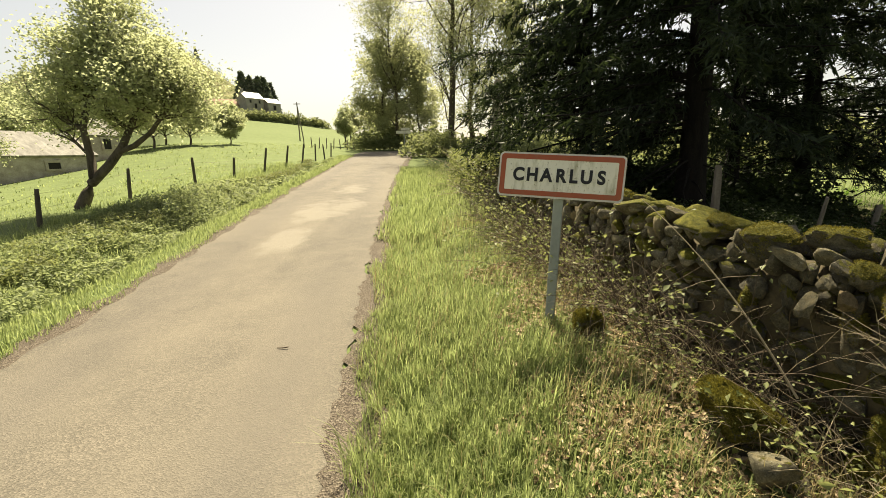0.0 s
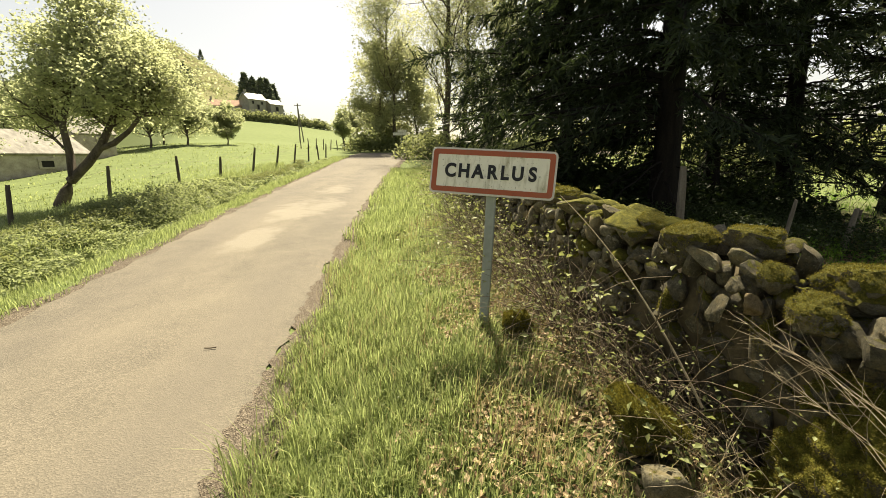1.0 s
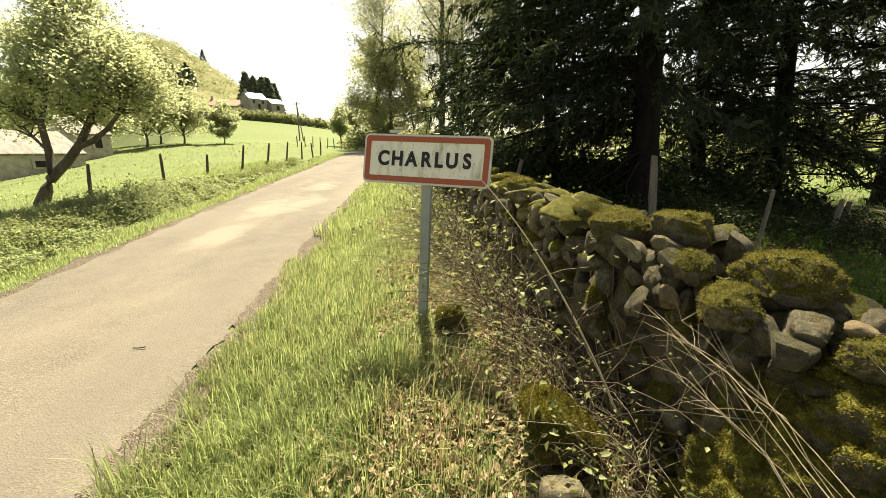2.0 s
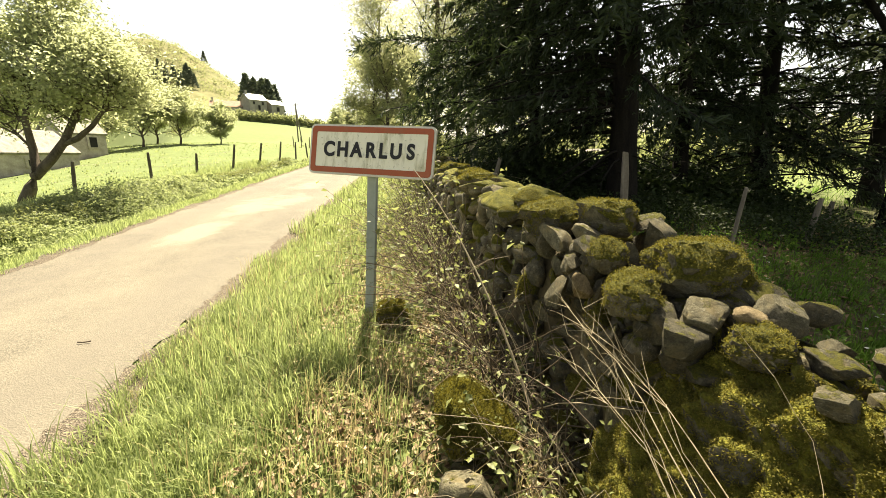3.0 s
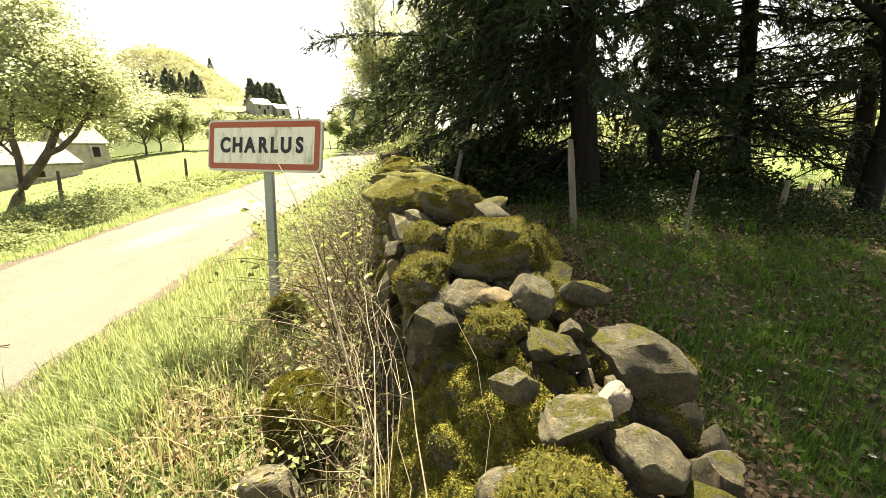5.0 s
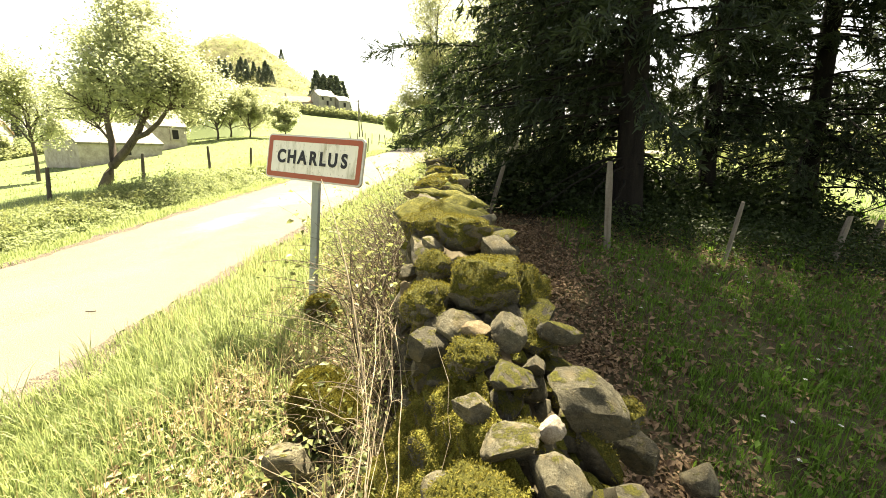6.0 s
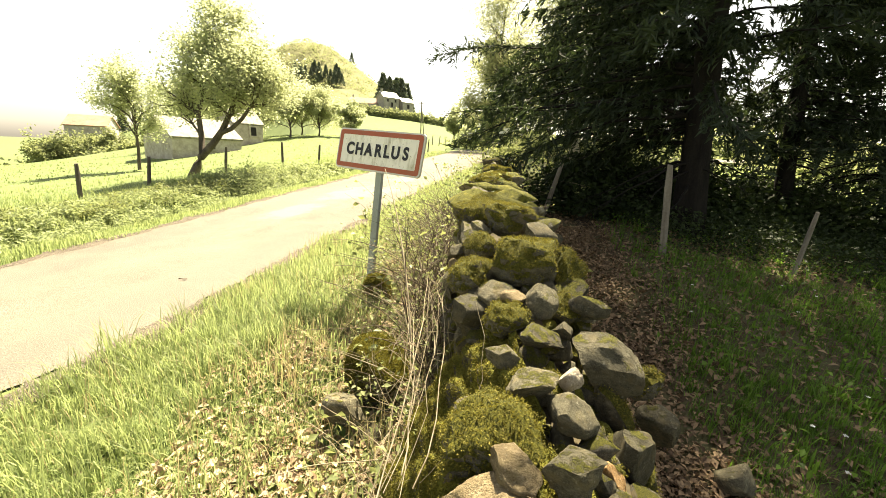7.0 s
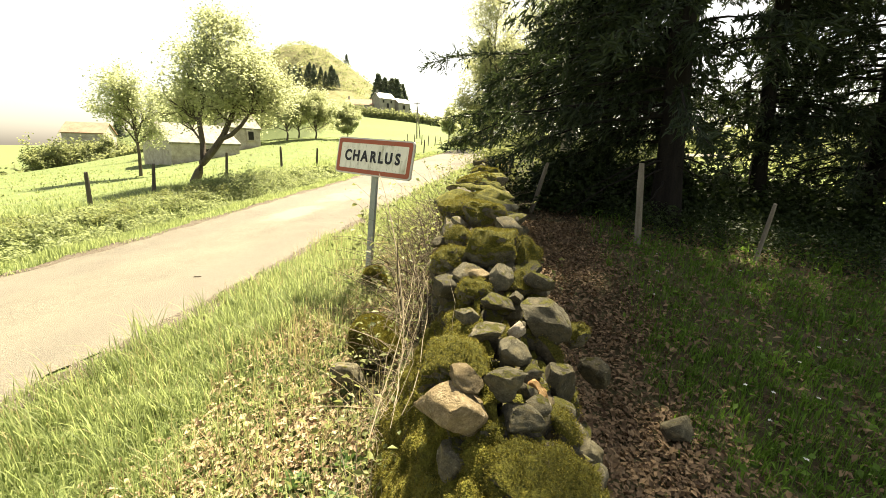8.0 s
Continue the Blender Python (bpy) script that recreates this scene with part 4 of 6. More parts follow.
tree("fruit_tree", on_land(-9.9, 10.4, -0.05),
     reaching_limbs(FRUIT_TRUNKS, [((1.7, 0.1, 2.95), (2.1, 1.5, 0.8), 24), ((1.6, 0.1, 3.75), (1.25, 1.0, 0.7), 18), ((1.6, 0.2, 4.4), (0.85, 0.8, 0.95), 15), ((0.55, 0.1, 3.75), (0.75, 0.7, 0.55), 8), ((2.6, 0.1, 3.6), (0.85, 0.8, 0.5), 9), ((-0.3, 0.0, 2.65), (0.95, 0.9, 0.6), 9), ((3.3, 0.2, 2.7), (1.1, 0.9, 0.75), 12)], 7),
     M_APPLE, M_BARK, 5, 0.2, 0.085, 21, "old leaning fruit tree in fresh leaf beside a fence", "tree", FRUIT_TRUNKS)


def fir(x, y, height, radius, low, seed, label, trunk_r=0.2, dens=1.0, dead_from=0.6, facing=None, seen=5.8, reach=(), full=0.62, middle=1.0):
    """A spruce: straight trunk, drooping tiers of boughs hung with needle sprays, dead bare boughs below.
    facing: the side, in radians, on which the boughs are longest and closest."""
    rng = np.random.default_rng(seed)
    lines, dead, C, A, L = [], [], [], [], []
    n = 14
    zz = np.linspace(-0.1, height, n)
    sway = rng.normal(0, 0.02, (n, 2)).cumsum(0)
    sway[:, 0] -= 0.05 * zz
    lines.append(np.c_[sway, zz, trunk_r * (1 - zz / height) ** 0.8 * (1 + 0.35 * np.exp(-np.maximum(zz, 0) * 3)) + 0.012])
    z = dead_from
    s = np.linspace(0, 1, 8)
    while z < height * 0.97:
        k = (z - low) / (height - low)
        alive = z > low
        r = radius * (1 - max(k, 0)) * (1.0 if z < seen else middle if z < 8.4 else full) if alive else radius * 0.55
        for _ in range(6 if z < seen or z < 10 else 4):
            az = rng.uniform(0, 2 * np.pi)
            side_k = 1.0
            if facing is not None and z < seen:
                side_k = 0.45 + 0.55 * max(0.0, math.cos((az - facing) / 2)) ** 1.2
                if math.cos(az - facing) < -0.2 and rng.random() < 0.85:
                    continue
            ln = r * rng.uniform(0.5, 1.12) * side_k + 0.2
            d = np.array([np.cos(az), np.sin(az)])
            e = rng.uniform(-0.05, 0.25)
            drop = rng.uniform(0.45, 0.75)
            wob = rng.normal(0, 0.025, (8, 3)).cumsum(0) * ln * 0.5
            wob[0] = 0
            p = np.c_[d[0] * ln * s - 0.05 * z, d[1] * ln * s, z + rng.uniform(-0.14, 0.14) + ln * (e * s - drop * s**2 + 0.30 * s**3)] + wob
            rad = (0.007 + 0.009 * ln) * (1 - 0.9 * s)
            (lines if alive else dead).append(np.c_[p, rad])
            m = int((ln * (15 if z < seen else 8 if z < 10 else 5) + 3) * dens) if alive else int(ln * 4)
            for u in rng.uniform(0.10, 1.0, m):
                q = np.array([np.interp(u, s, p[:, i]) for i in range(3)])
                side = np.array([-d[1], d[0], 0]) * rng.choice([-1, 1])
                td = unit(np.r_[d, 0] * rng.uniform(0.2, 0.9) + side * rng.uniform(0.2, 1.0) + np.array([0, 0, rng.uniform(-1.3, 0.15)]))
                tl = rng.uniform(0.16, 0.50) * (1.1 - 0.5 * u) * (1 + 0.2 * ln / 3)
                if alive:
                    c = 11 if z < seen else 4
                    v = rng.uniform(0.0, 1.0, c)[:, None]
                    C.append(q + td * tl * v + rng.normal(0, 0.02, (c, 3)) - np.array([0, 0, 0.10]) * v**2)
                    A.append(np.repeat(td[None], c, 0) + rng.normal(0, 0.35, (c, 3)))
                    L.append(rng.uniform(0.08, 0.20, c) if z < seen else rng.uniform(0.20, 0.42, c))
                elif rng.random() < 0.8:
                    dead.append(np.c_[np.array([q, q + td * tl * 0.6 + [0, 0, -0.02], q + td * tl * 1.2 + [0, 0, -0.06]]), [0.005, 0.0035, 0.002]])
        z += rng.uniform(0.18, 0.30) if z < seen else rng.uniform(0.35, 0.5)
    for z0, tip in reach:
        a, b = np.array([-0.05 * z0, 0, z0]), np.array(tip)
        u = np.linspace(0, 1, 9)[:, None]
        p = a + (b - a) * u + np.array([0, 0, 0.25]) * (4 * u * (1 - u)) + rng.normal(0, 0.03, (9, 3)) * u
        lines.append(np.c_[p, 0.03 * (1 - 0.9 * u[:, 0])])
        for v in rng.uniform(0.45, 1.0, 150):
            q = np.array([np.interp(v, u[:, 0], p[:, i]) for i in range(3)])
            td = unit(unit(b - a) * 0.8 + rng.normal(0, 0.5, 3) + np.array([0, 0, -0.15]))
            w = rng.uniform(0, 1, 7)[:, None]
            C.append(q + td * 0.30 * w + rng.normal(0, 0.012, (7, 3)))
            A.append(np.repeat(td[None], 7, 0))
            L.append(rng.uniform(0.06, 0.13, 7))
    root = empty("fir_tree", Matrix.Translation(on_land(x, y)), label, "tree", "firs behind the wall")
    V, Q = tubes(lines, 6)
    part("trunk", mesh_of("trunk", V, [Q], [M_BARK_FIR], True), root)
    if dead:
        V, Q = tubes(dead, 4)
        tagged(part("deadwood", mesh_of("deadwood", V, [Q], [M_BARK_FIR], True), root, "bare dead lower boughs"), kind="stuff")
    C, A, L = np.concatenate(C), np.concatenate(A), np.concatenate(L)
    LV, LF = leaf_faces(C, L, L * np.where(L < 0.2, 0.20, 0.30), rng, 0.3, A)
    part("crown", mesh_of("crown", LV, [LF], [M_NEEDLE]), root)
    return root


FIR_LABEL = "tall dark spruce with drooping boughs behind the wall"
fir(4.30, 6.75, 16.0, 3.5, 1.35, 31, FIR_LABEL, 0.20, 0.95, 0.7, 3.0, seen=4.3, full=0.34, middle=1.08)
fir(6.15, 8.55, 17.0, 3.0, 1.5, 32, FIR_LABEL, 0.125, 0.85, 0.7, -0.3, full=1.0)
fir(3.5, 10.0, 13.5, 3.0, 2.0, 33, "spruce with boughs hanging above the wall top", 0.15, 1.1, 1.4, reach=((2.9, (-3.4, -3.2, 2.55)), (2.6, (-2.5, -2.8, 2.15))))
fir(8.4, 9.6, 16.0, 3.1, 0.9, 34, FIR_LABEL, 0.17, 0.6)
fir(10.8, 9.4, 15.0, 3.2, 2.0, 35, FIR_LABEL, 0.17, 0.4)


# ---- posts and fences ----
def fence_post(x, y, top, lean, mat, label, thick=0.05, group="field fence posts", square=False):
    base = float(land(x, y))
    h = top - base if y < 16 else 0.95
    bm = bmesh.new()
    rr = random.Random(int(1000 * abs(x) + 77 * y))
    n, sides = 5, 4 if square else 9
    rings = []
    for i in range(n + 1):
        z = -0.25 + (h + 0.25) * i / n
        rad = thick * (1.05 - 0.12 * i / n) * (0.8 if i == n else 1)
        rings.append([bm.verts.new((rad * math.cos(2 * math.pi * k / sides + 0.6) * rr.uniform(0.92, 1.08), rad * math.sin(2 * math.pi * k / sides + 0.6) * rr.uniform(0.92, 1.08), z + (rr.uniform(-0.012, 0.012) if i == n else 0))) for k in range(sides)])
    for a, b in zip(rings, rings[1:]):
        for k in range(sides):
            j = (k + 1) % sides
            bm.faces.new((a[k], a[j], b[j], b[k]))
    bm.faces.new(rings[-1])
    ob = new("fence_post", from_bm("fence_post", bm, mat))
    ob.matrix_basis = pose(x, y, base, lean[0], lean[1], 0)
    return tagged(ob, label, "fence post", group)


LP = [(-8.43, 7.76, 1.10, (0, 8)), (-8.68, 10.62, 1.41, (0, 6)), (-8.25, 12.95, 1.66, (0, 0)), (-7.92, 14.8, 1.64, (4, 8)), (-7.75, 17.0, 1.88, (4, 12)), (-7.8, 19.5, 2.0, (4, 12)),
      (-7.9, 22.0, 2.1, (0, 9)), (-8.0, 24.5, 2.4, (0, 3)), (-8.2, 27.0, 2.6, (0, -4)), (-8.5, 29.5, 2.85, (0, 4)), (-7.6, 5.6, 0.97, (0, 2)), (-7.1, 2.6, 0.85, (0, 0))]
for x, y, top, lean in LP:
    fence_post(x, y, top, lean, M_POST_DARK, "dark weathered wooden field fence post, slightly leaning", 0.046)
RP = [(3.70, 5.05, 1.485, (2, -4), 0.055, True), (5.06, 5.08, 1.05, (0, 7), 0.026, False), (7.0, 6.3, 0.78, (0, 8), 0.042, False), (2.1, 7.0, 1.45, (0, 14), 0.04, False), (8.6, 7.9, 0.55, (0, 10), 0.05, False)]
for x, y, top, lean, th, sq in RP:
    fence_post(x, y, top, lean, M_POST, "pale weathered wooden stake behind the stone wall", th, "stakes behind the wall", sq)
order = sorted(LP, key=lambda p: p[1])
fence_wire = empty("fence_wire", Matrix.Translation((0.04, 0, 0)), "sagging rusty wire strung along field posts", "wire")
for hgt in (0.12, 0.42):
    for a, b in zip(order, order[1:]):
        s = np.linspace(0, 1, 7)
        P = np.c_[a[0] + (b[0] - a[0]) * s, a[1] + (b[1] - a[1]) * s, a[2] - hgt + (b[2] - a[2]) * s - 0.05 * 4 * s * (1 - s), np.full(7, 0.0022)]
        P[:, 2] = np.minimum(P[:, 2], land(P[:, 0], P[:, 1]) + 0.95 - hgt)
        V, Q = tubes([P], 4)
        part("strand", mesh_of("strand", V, [Q], [M_WIRE]), fence_wire)


# ---- buildings ----
def gable_house(name, base, yaw, w, d, eave, ridge, wall_mat, roof_mat, label, category, openings=(), overhang=0.3, chimney=False):
    """A gabled building: w along its long side (local x), d deep. openings: face (f or g), along, sill, width, height."""
    root = empty(name, Matrix.Translation(base) @ pose(0, 0, 0, 0, 0, yaw), label, category)
    bm = bmesh.new()
    prof = [(-d / 2, -1.0), (d / 2, -1.0), (d / 2, eave), (0, ridge), (-d / 2, eave)]
    a = [bm.verts.new((-w / 2, y, z)) for y, z in prof]
    b = [bm.verts.new((w / 2, y, z)) for y, z in prof]
    bm.faces.new(a[::-1])
    bm.faces.new(b)
    for i in (0, 1, 4):
        j = (i + 1) % 5
        bm.faces.new((a[i], a[j], b[j], b[i]))
    bmesh.ops.recalc_face_normals(bm, faces=bm.faces)
    part("wall", from_bm("wall", bm, wall_mat), root)
    slope = math.atan2(ridge - eave, d / 2)
    for s in (-1, 1):
        ln = math.hypot(d / 2, ridge - eave) + overhang
        m = pose(0, s * (d / 4 + overhang * math.cos(slope) / 2), (eave + ridge) / 2 - overhang * math.sin(slope) / 2 + 0.08, -s * math.degrees(slope), 0, 0)
        part("roof", from_bm("roof", box_bm(w + 2 * overhang, ln, 0.14, 0.02), roof_mat), root, "", m)
    if chimney:
        part("chimney", from_bm("chimney", box_bm(0.7, 0.7, 1.6, 0.03), wall_mat), root, "", pose(-w / 2 + 0.6, 0, ridge + 0.3))
    for face, u, sill, ow, oh in openings:
        if face == "f":
            m = pose(u, -d / 2 - 0.02, sill + oh / 2)
        elif face == "b":
            m = pose(u, d / 2 + 0.02, sill + oh / 2)
        else:
            m = pose(-w / 2 - 0.02 if face == "g" else w / 2 + 0.02, u, sill + oh / 2, 0, 0, 90)
        win = part("window", from_bm("window", box_bm(ow, 0.10, oh, 0.01), M_DARK), root, "dark opening", m)
        fr = bmesh.new()
        for dx, dz, sx_, sz_ in ((0, oh / 2 + 0.07, ow + 0.3, 0.14), (0, -oh / 2 - 0.05, ow + 0.3, 0.1), (-ow / 2 - 0.07, 0, 0.14, oh), (ow / 2 + 0.07, 0, 0.14, oh)):
            box_bm(sx_, 0.16, sz_, 0, (dx, 0, dz), fr)
        part("surround", from_bm("surround", fr, wall_mat), win)
    return root


gable_house("barn", Vector((-25.2, 24.0, 0.15)), 74, 4.9, 4.4, 1.65, 3.0, M_PLASTER, M_ROOF_PALE, "long low stone barn with a pale sheet roof in the field", "barn",
            [("f", 0.1, 0.95, 0.62, 0.36)], 0.12)
gable_house("barn", Vector((-26.2, 29.6, 0.7)), 72, 2.6, 3.0, 2.5, 3.7, M_PLASTER, M_ROOF_PALE, "tall pale barn end standing beside the low barn", "barn", [("f", 0.4, 1.6, 0.5, 0.7)], 0.12)
gable_house("farmhouse", Vector((-70.8, 151.0, 17.6)), 58, 6.6, 5.6, 3.5, 5.6, M_HOUSE, M_ROOF, "grey stone farmhouse with a slate roof on the rise", "house",
            [("f", -1.7, 1.9, 0.7, 1.0), ("f", 1.7, 1.9, 0.7, 1.0), ("f", 0.2, 0.2, 0.9, 1.6)], 0.35, True)
gable_house("farmhouse", Vector((-65.6, 155.5, 17.4)), 58, 5.0, 4.6, 2.5, 4.1, M_HOUSE, M_ROOF, "low grey stone outbuilding beside the farmhouse", "house", [("f", 0, 0.2, 1.1, 1.5)], 0.3)
gable_house("farmhouse", Vector((-80.0, 150.0, 16.0)), 24, 10.0, 7.0, 2.8, 5.0, M_PLASTER, M_TILE, "cottage with a tiled roof below the hill", "house", [("f", -1.5, 1.0, 1.0, 1.3)], 0.3, True)


# ---- further trees, hedges and woods ----
def simple_tree(x, y, h, r, seed, mat, label, size=0.14, per=7, name="tree", group="", bark=None, trunk_h=0.35, depth=3, tr=0.03):
    rng = np.random.default_rng(seed)
    limbs = []
    th = h * trunk_h
    for k in range(9):
        a = k * 2.4 + rng.uniform(-0.4, 0.4)
        low = k / 8
        limbs.append(((0, 0, th * (1.15 - 0.4 * low)), (math.cos(a) * r / h * (0.3 + 2.2 * low), math.sin(a) * r / h * (0.3 + 2.2 * low), 1.5 - 0.9 * low), (h - th) * rng.uniform(0.34, 0.58), h * tr * 0.45, depth - 1))
    return tree(name, on_land(x, y, -0.05), limbs, mat, bark or M_BARK, per, 0.035 * h, size, seed, label, "tree", [[(0, 0, 0, h * tr), (0.02 * h, 0, th * 0.5, h * tr * 0.8), (0, 0.01 * h, th, h * tr * 0.7)]], group)


simple_tree(-17.2, 13.9, 4.8, 1.3, 41, M_APPLE, "slender young fruit tree in the field", 0.10, 14, tr=0.018, trunk_h=0.42)
for i, (x, y, h, r) in enumerate(((-25.0, 34.8, 5.6, 2.6), (-23.4, 37.3, 5.2, 2.4), (-20.1, 38.0, 3.6, 1.7), (-28.5, 33.0, 6.2, 2.8), (-27.5, 40.0, 5.6, 2.6), (-31.5, 37.0, 6.4, 2.8), (-33.0, 31.0, 6.6, 2.8))):
    simple_tree(x, y, h, r, 50 + i, M_APPLE, "fruit tree in leaf in the sloping orchard", 0.17, 16, "fruit_tree", "orchard trees", trunk_h=0.2, tr=0.018)


def slender_tree(x, y, h, r, seed, mat, label, size=0.2, per=5, tr=0.012, low=0.12, limbs=18):
    """A tall narrow tree in thin leaf, branched from near the ground to its top."""
    rng = np.random.default_rng(seed)
    n = 9
    zz = np.linspace(0, h * 0.95, n)
    sw = rng.normal(0, 0.012 * h, (n, 2)).cumsum(0)
    sw[0] = 0
    trunk = np.c_[sw, zz, h * tr * (1 - zz / h) ** 0.8 + 0.02]
    L = []
    for k in range(limbs):
        z = h * (low + (0.92 - low) * (k + rng.uniform(0, 0.8)) / limbs)
        a = k * 2.4 + rng.uniform(-0.5, 0.5)
        at = [np.interp(z, zz, sw[:, 0]), np.interp(z, zz, sw[:, 1]), z]
        taper = (0.55 + 0.45 * math.sin(math.pi * min(1, z / h * 1.1))) * rng.uniform(0.6, 1.2)
        L.append((at, (math.cos(a), math.sin(a), rng.uniform(0.5, 1.2)), r * 0.62 * taper, 0.0035 * h, 2))
    return tree("tree", on_land(x, y, -0.05), L, mat, M_BARK, per, 0.028 * h, size, seed, label, "tree", [trunk], "junction trees")


# tall trees at the junction
slender_tree(0.1, 29.5, 15.5, 5.6, 71, M_POPLAR, "tall spreading tree in thin spring leaf at the junction", 0.14, 7, tr=0.017, low=0.10, limbs=26)
slender_tree(1.7, 30.8, 14.5, 4.6, 72, M_POPLAR, "tall slender tree in thin spring leaf at the junction", 0.14, 7, tr=0.014, limbs=22)
slender_tree(-4.9, 40.5, 14, 5.0, 73, M_POPLAR, "tall slender tree in thin spring leaf at the junction", 0.17, 7, limbs=24)
slender_tree(-6.6, 41.5, 9.5, 4.2, 74, M_POPLAR, "dense green tree beside the crossing road", 0.24, 8, low=0.06, limbs=24)
slender_tree(-3.2, 40.8, 8, 3.6, 79, M_POPLAR, "leafy tree behind the junction sign", 0.24, 7, low=0.06)
slender_tree(3.4, 26.0, 11, 3.6, 75, M_POPLAR, "slender tree in thin spring leaf")
simple_tree(-15.8, 66.0, 5.6, 2.6, 80, M_POPLAR, "round tree on the far field edge", 0.30, 6)
simple_tree(-13.0, 68.0, 7.6, 2.8, 81, M_POPLAR, "round tree on the far field edge", 0.30, 6)
simple_tree(-11.6, 46.0, 3.9, 1.8, 76, M_APPLE, "small round tree beside the field", 0.18, 9)
simple_tree(-10.0, 62.0, 7.0, 3.2, 77, M_HEDGE, "small tree on the field edge", 0.28, 5)
# its trunk takes the fir bark colour with the shade painted in
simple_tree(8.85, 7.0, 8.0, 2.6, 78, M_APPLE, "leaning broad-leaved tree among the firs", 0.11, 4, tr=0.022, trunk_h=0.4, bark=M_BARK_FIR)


def hedge(name, pts, width, height, n, size, seed, mat, label):
    """A bank of bushes: leaf clumps with an uneven top along a line."""
    rng = np.random.default_rng(seed)
    pts = np.array(pts, float)
    s = np.linspace(0, 1, len(pts))
    u = rng.uniform(0, 1, n)
    c = np.stack([np.interp(u, s, pts[:, 0]), np.interp(u, s, pts[:, 1])], 1)
    bump = 0.65 + 0.35 * np.sin(u * 37 + seed) * np.sin(u * 91 + 2 * seed)
    ang, rad = rng.uniform(0, 2 * np.pi, n), np.sqrt(rng.uniform(0, 1, n))
    xy = c + np.stack([np.cos(ang), np.sin(ang)], 1) * (rad * width)[:, None]
    z = land(xy[:, 0], xy[:, 1]) + height * bump * np.sqrt(np.maximum(0, 1 - rad**2)) * rng.uniform(0.15, 1.0, n) ** 0.6
    ln = size * rng.uniform(0.6, 1.4, n)
    V, F = leaf_faces(np.c_[xy, z], ln, ln * 0.6, rng, 0.25)
    return tagged(new(name, mesh_of(name, V, [F], [mat])), label, "hedge", kind="stuff")


hedge("hedge", [(-78, 139), (-66, 141), (-56, 145), (-44, 148)], 2.6, 4.2, 9000, 0.7, 1, M_HEDGE, "rounded garden hedge below the farmhouse")
hedge("hedge", [(-8, 66), (-7, 58), (-6, 48), (-9.0, 45)], 2.2, 3.2, 7000, 0.35, 2, M_HEDGE, "field hedge running down to the junction")
hedge("hedge", [(-9, 41), (-5, 40.5), (-1, 40), (4, 40)], 1.6, 2.4, 6000, 0.3, 3, M_HEDGE, "dark hedge behind the crossing road")
hedge("hedge", [(-2, 28.5), (1, 28.0), (4, 25), (6, 20)], 1.8, 2.2, 8000, 0.25, 4, M_HEDGE, "undergrowth below the tall junction trees")
for i, (x, y, h) in enumerate(((-60.4, 34.1, 6.5), (-61.8, 35.7, 7.0), (-59.6, 35.4, 6.0), (-62.7, 38.0, 7.0), (-60.6, 37.8, 6.4), (-58.4, 37.5, 5.4), (-57.2, 39.4, 5.6),
                               (-60.5, 40.5, 6.2), (-58.8, 42.0, 5.8), (-62.5, 43.0, 6.6))):
    simple_tree(x, y, h * 0.95, h * 0.31, 400 + i, M_HEDGE, "bushy tree standing along the crest of the pasture", 0.30, 6, "tree", "crest trees", trunk_h=0.2)
gable_house("farmhouse", Vector((-68.1, 44.4, -7.33)), 38, 5.0, 5.0, 10.6, 12.1, M_PLASTER, M_TILE, "brownish stone house among the crest trees", "house", (("f", 0.6, 8.47, 0.7, 1.0),), 0.2)
hedge("hedge", [(-52.0, 33.0), (-49.0, 34.5), (-46.0, 36.0), (-42.0, 38.0)], 1.3, 1.6, 2000, 0.4, 5, M_HEDGE, "hedge along the far edge of the pasture")
hedge("far_wood", [(-190, 20), (-185, 70), (-175, 115), (-160, 150)], 22, 13, 9000, 1.8, 14, M_HEDGE, "wooded far side of the valley")
hedge("far_wood", [(10, 60), (30, 70), (60, 60), (90, 40)], 10, 7, 6000, 1.2, 8, M_HEDGE, "trees beyond the open field")
# added leaf mass, near black, in place of shade between the trunks
hedge("undergrowth", [(2.4, 8.2), (4.0, 8.4), (5.6, 8.9), (7.9, 9.3)], 1.5, 1.25, 34000, 0.10, 12, M_SHADE_LEAF, "added near-black leaves standing in for shade below the firs")
hedge("hedge", [(12, 24), (18, 20), (26, 14), (32, 6)], 2.5, 2.6, 9000, 0.3, 9, M_HEDGE, "bright hedge across the meadow behind the firs")


def conifer_clump(name, spots, h, seed, label):
    """Far spruces as pointed crowns of hanging sprays, distance haze put into their colour."""
    rng = np.random.default_rng(seed)
    C, L = [], []
    for x, y in spots:
        hh = h * rng.uniform(0.82, 1.06)
        n = 620
        t = rng.uniform(0.03, 1, n) ** 0.8
        a = rng.uniform(0, 2 * np.pi, n)
        r = hh * 0.30 * (1.02 - t) ** 0.75 * rng.uniform(0.5, 1.0, n)
        C.append(np.c_[x + np.cos(a) * r, y + np.sin(a) * r, float(land(x, y)) + t * hh])
        L.append(hh * 0.11 * rng.uniform(0.7, 1.3, n))
    C, L = np.concatenate(C), np.concatenate(L)
    V, F = leaf_faces(C, L, L * 0.5, rng, 0.15)
    return tagged(new(name, mesh_of(name, V, [F], [M_NEEDLE_HAZED])), label, "conifers", kind="stuff")


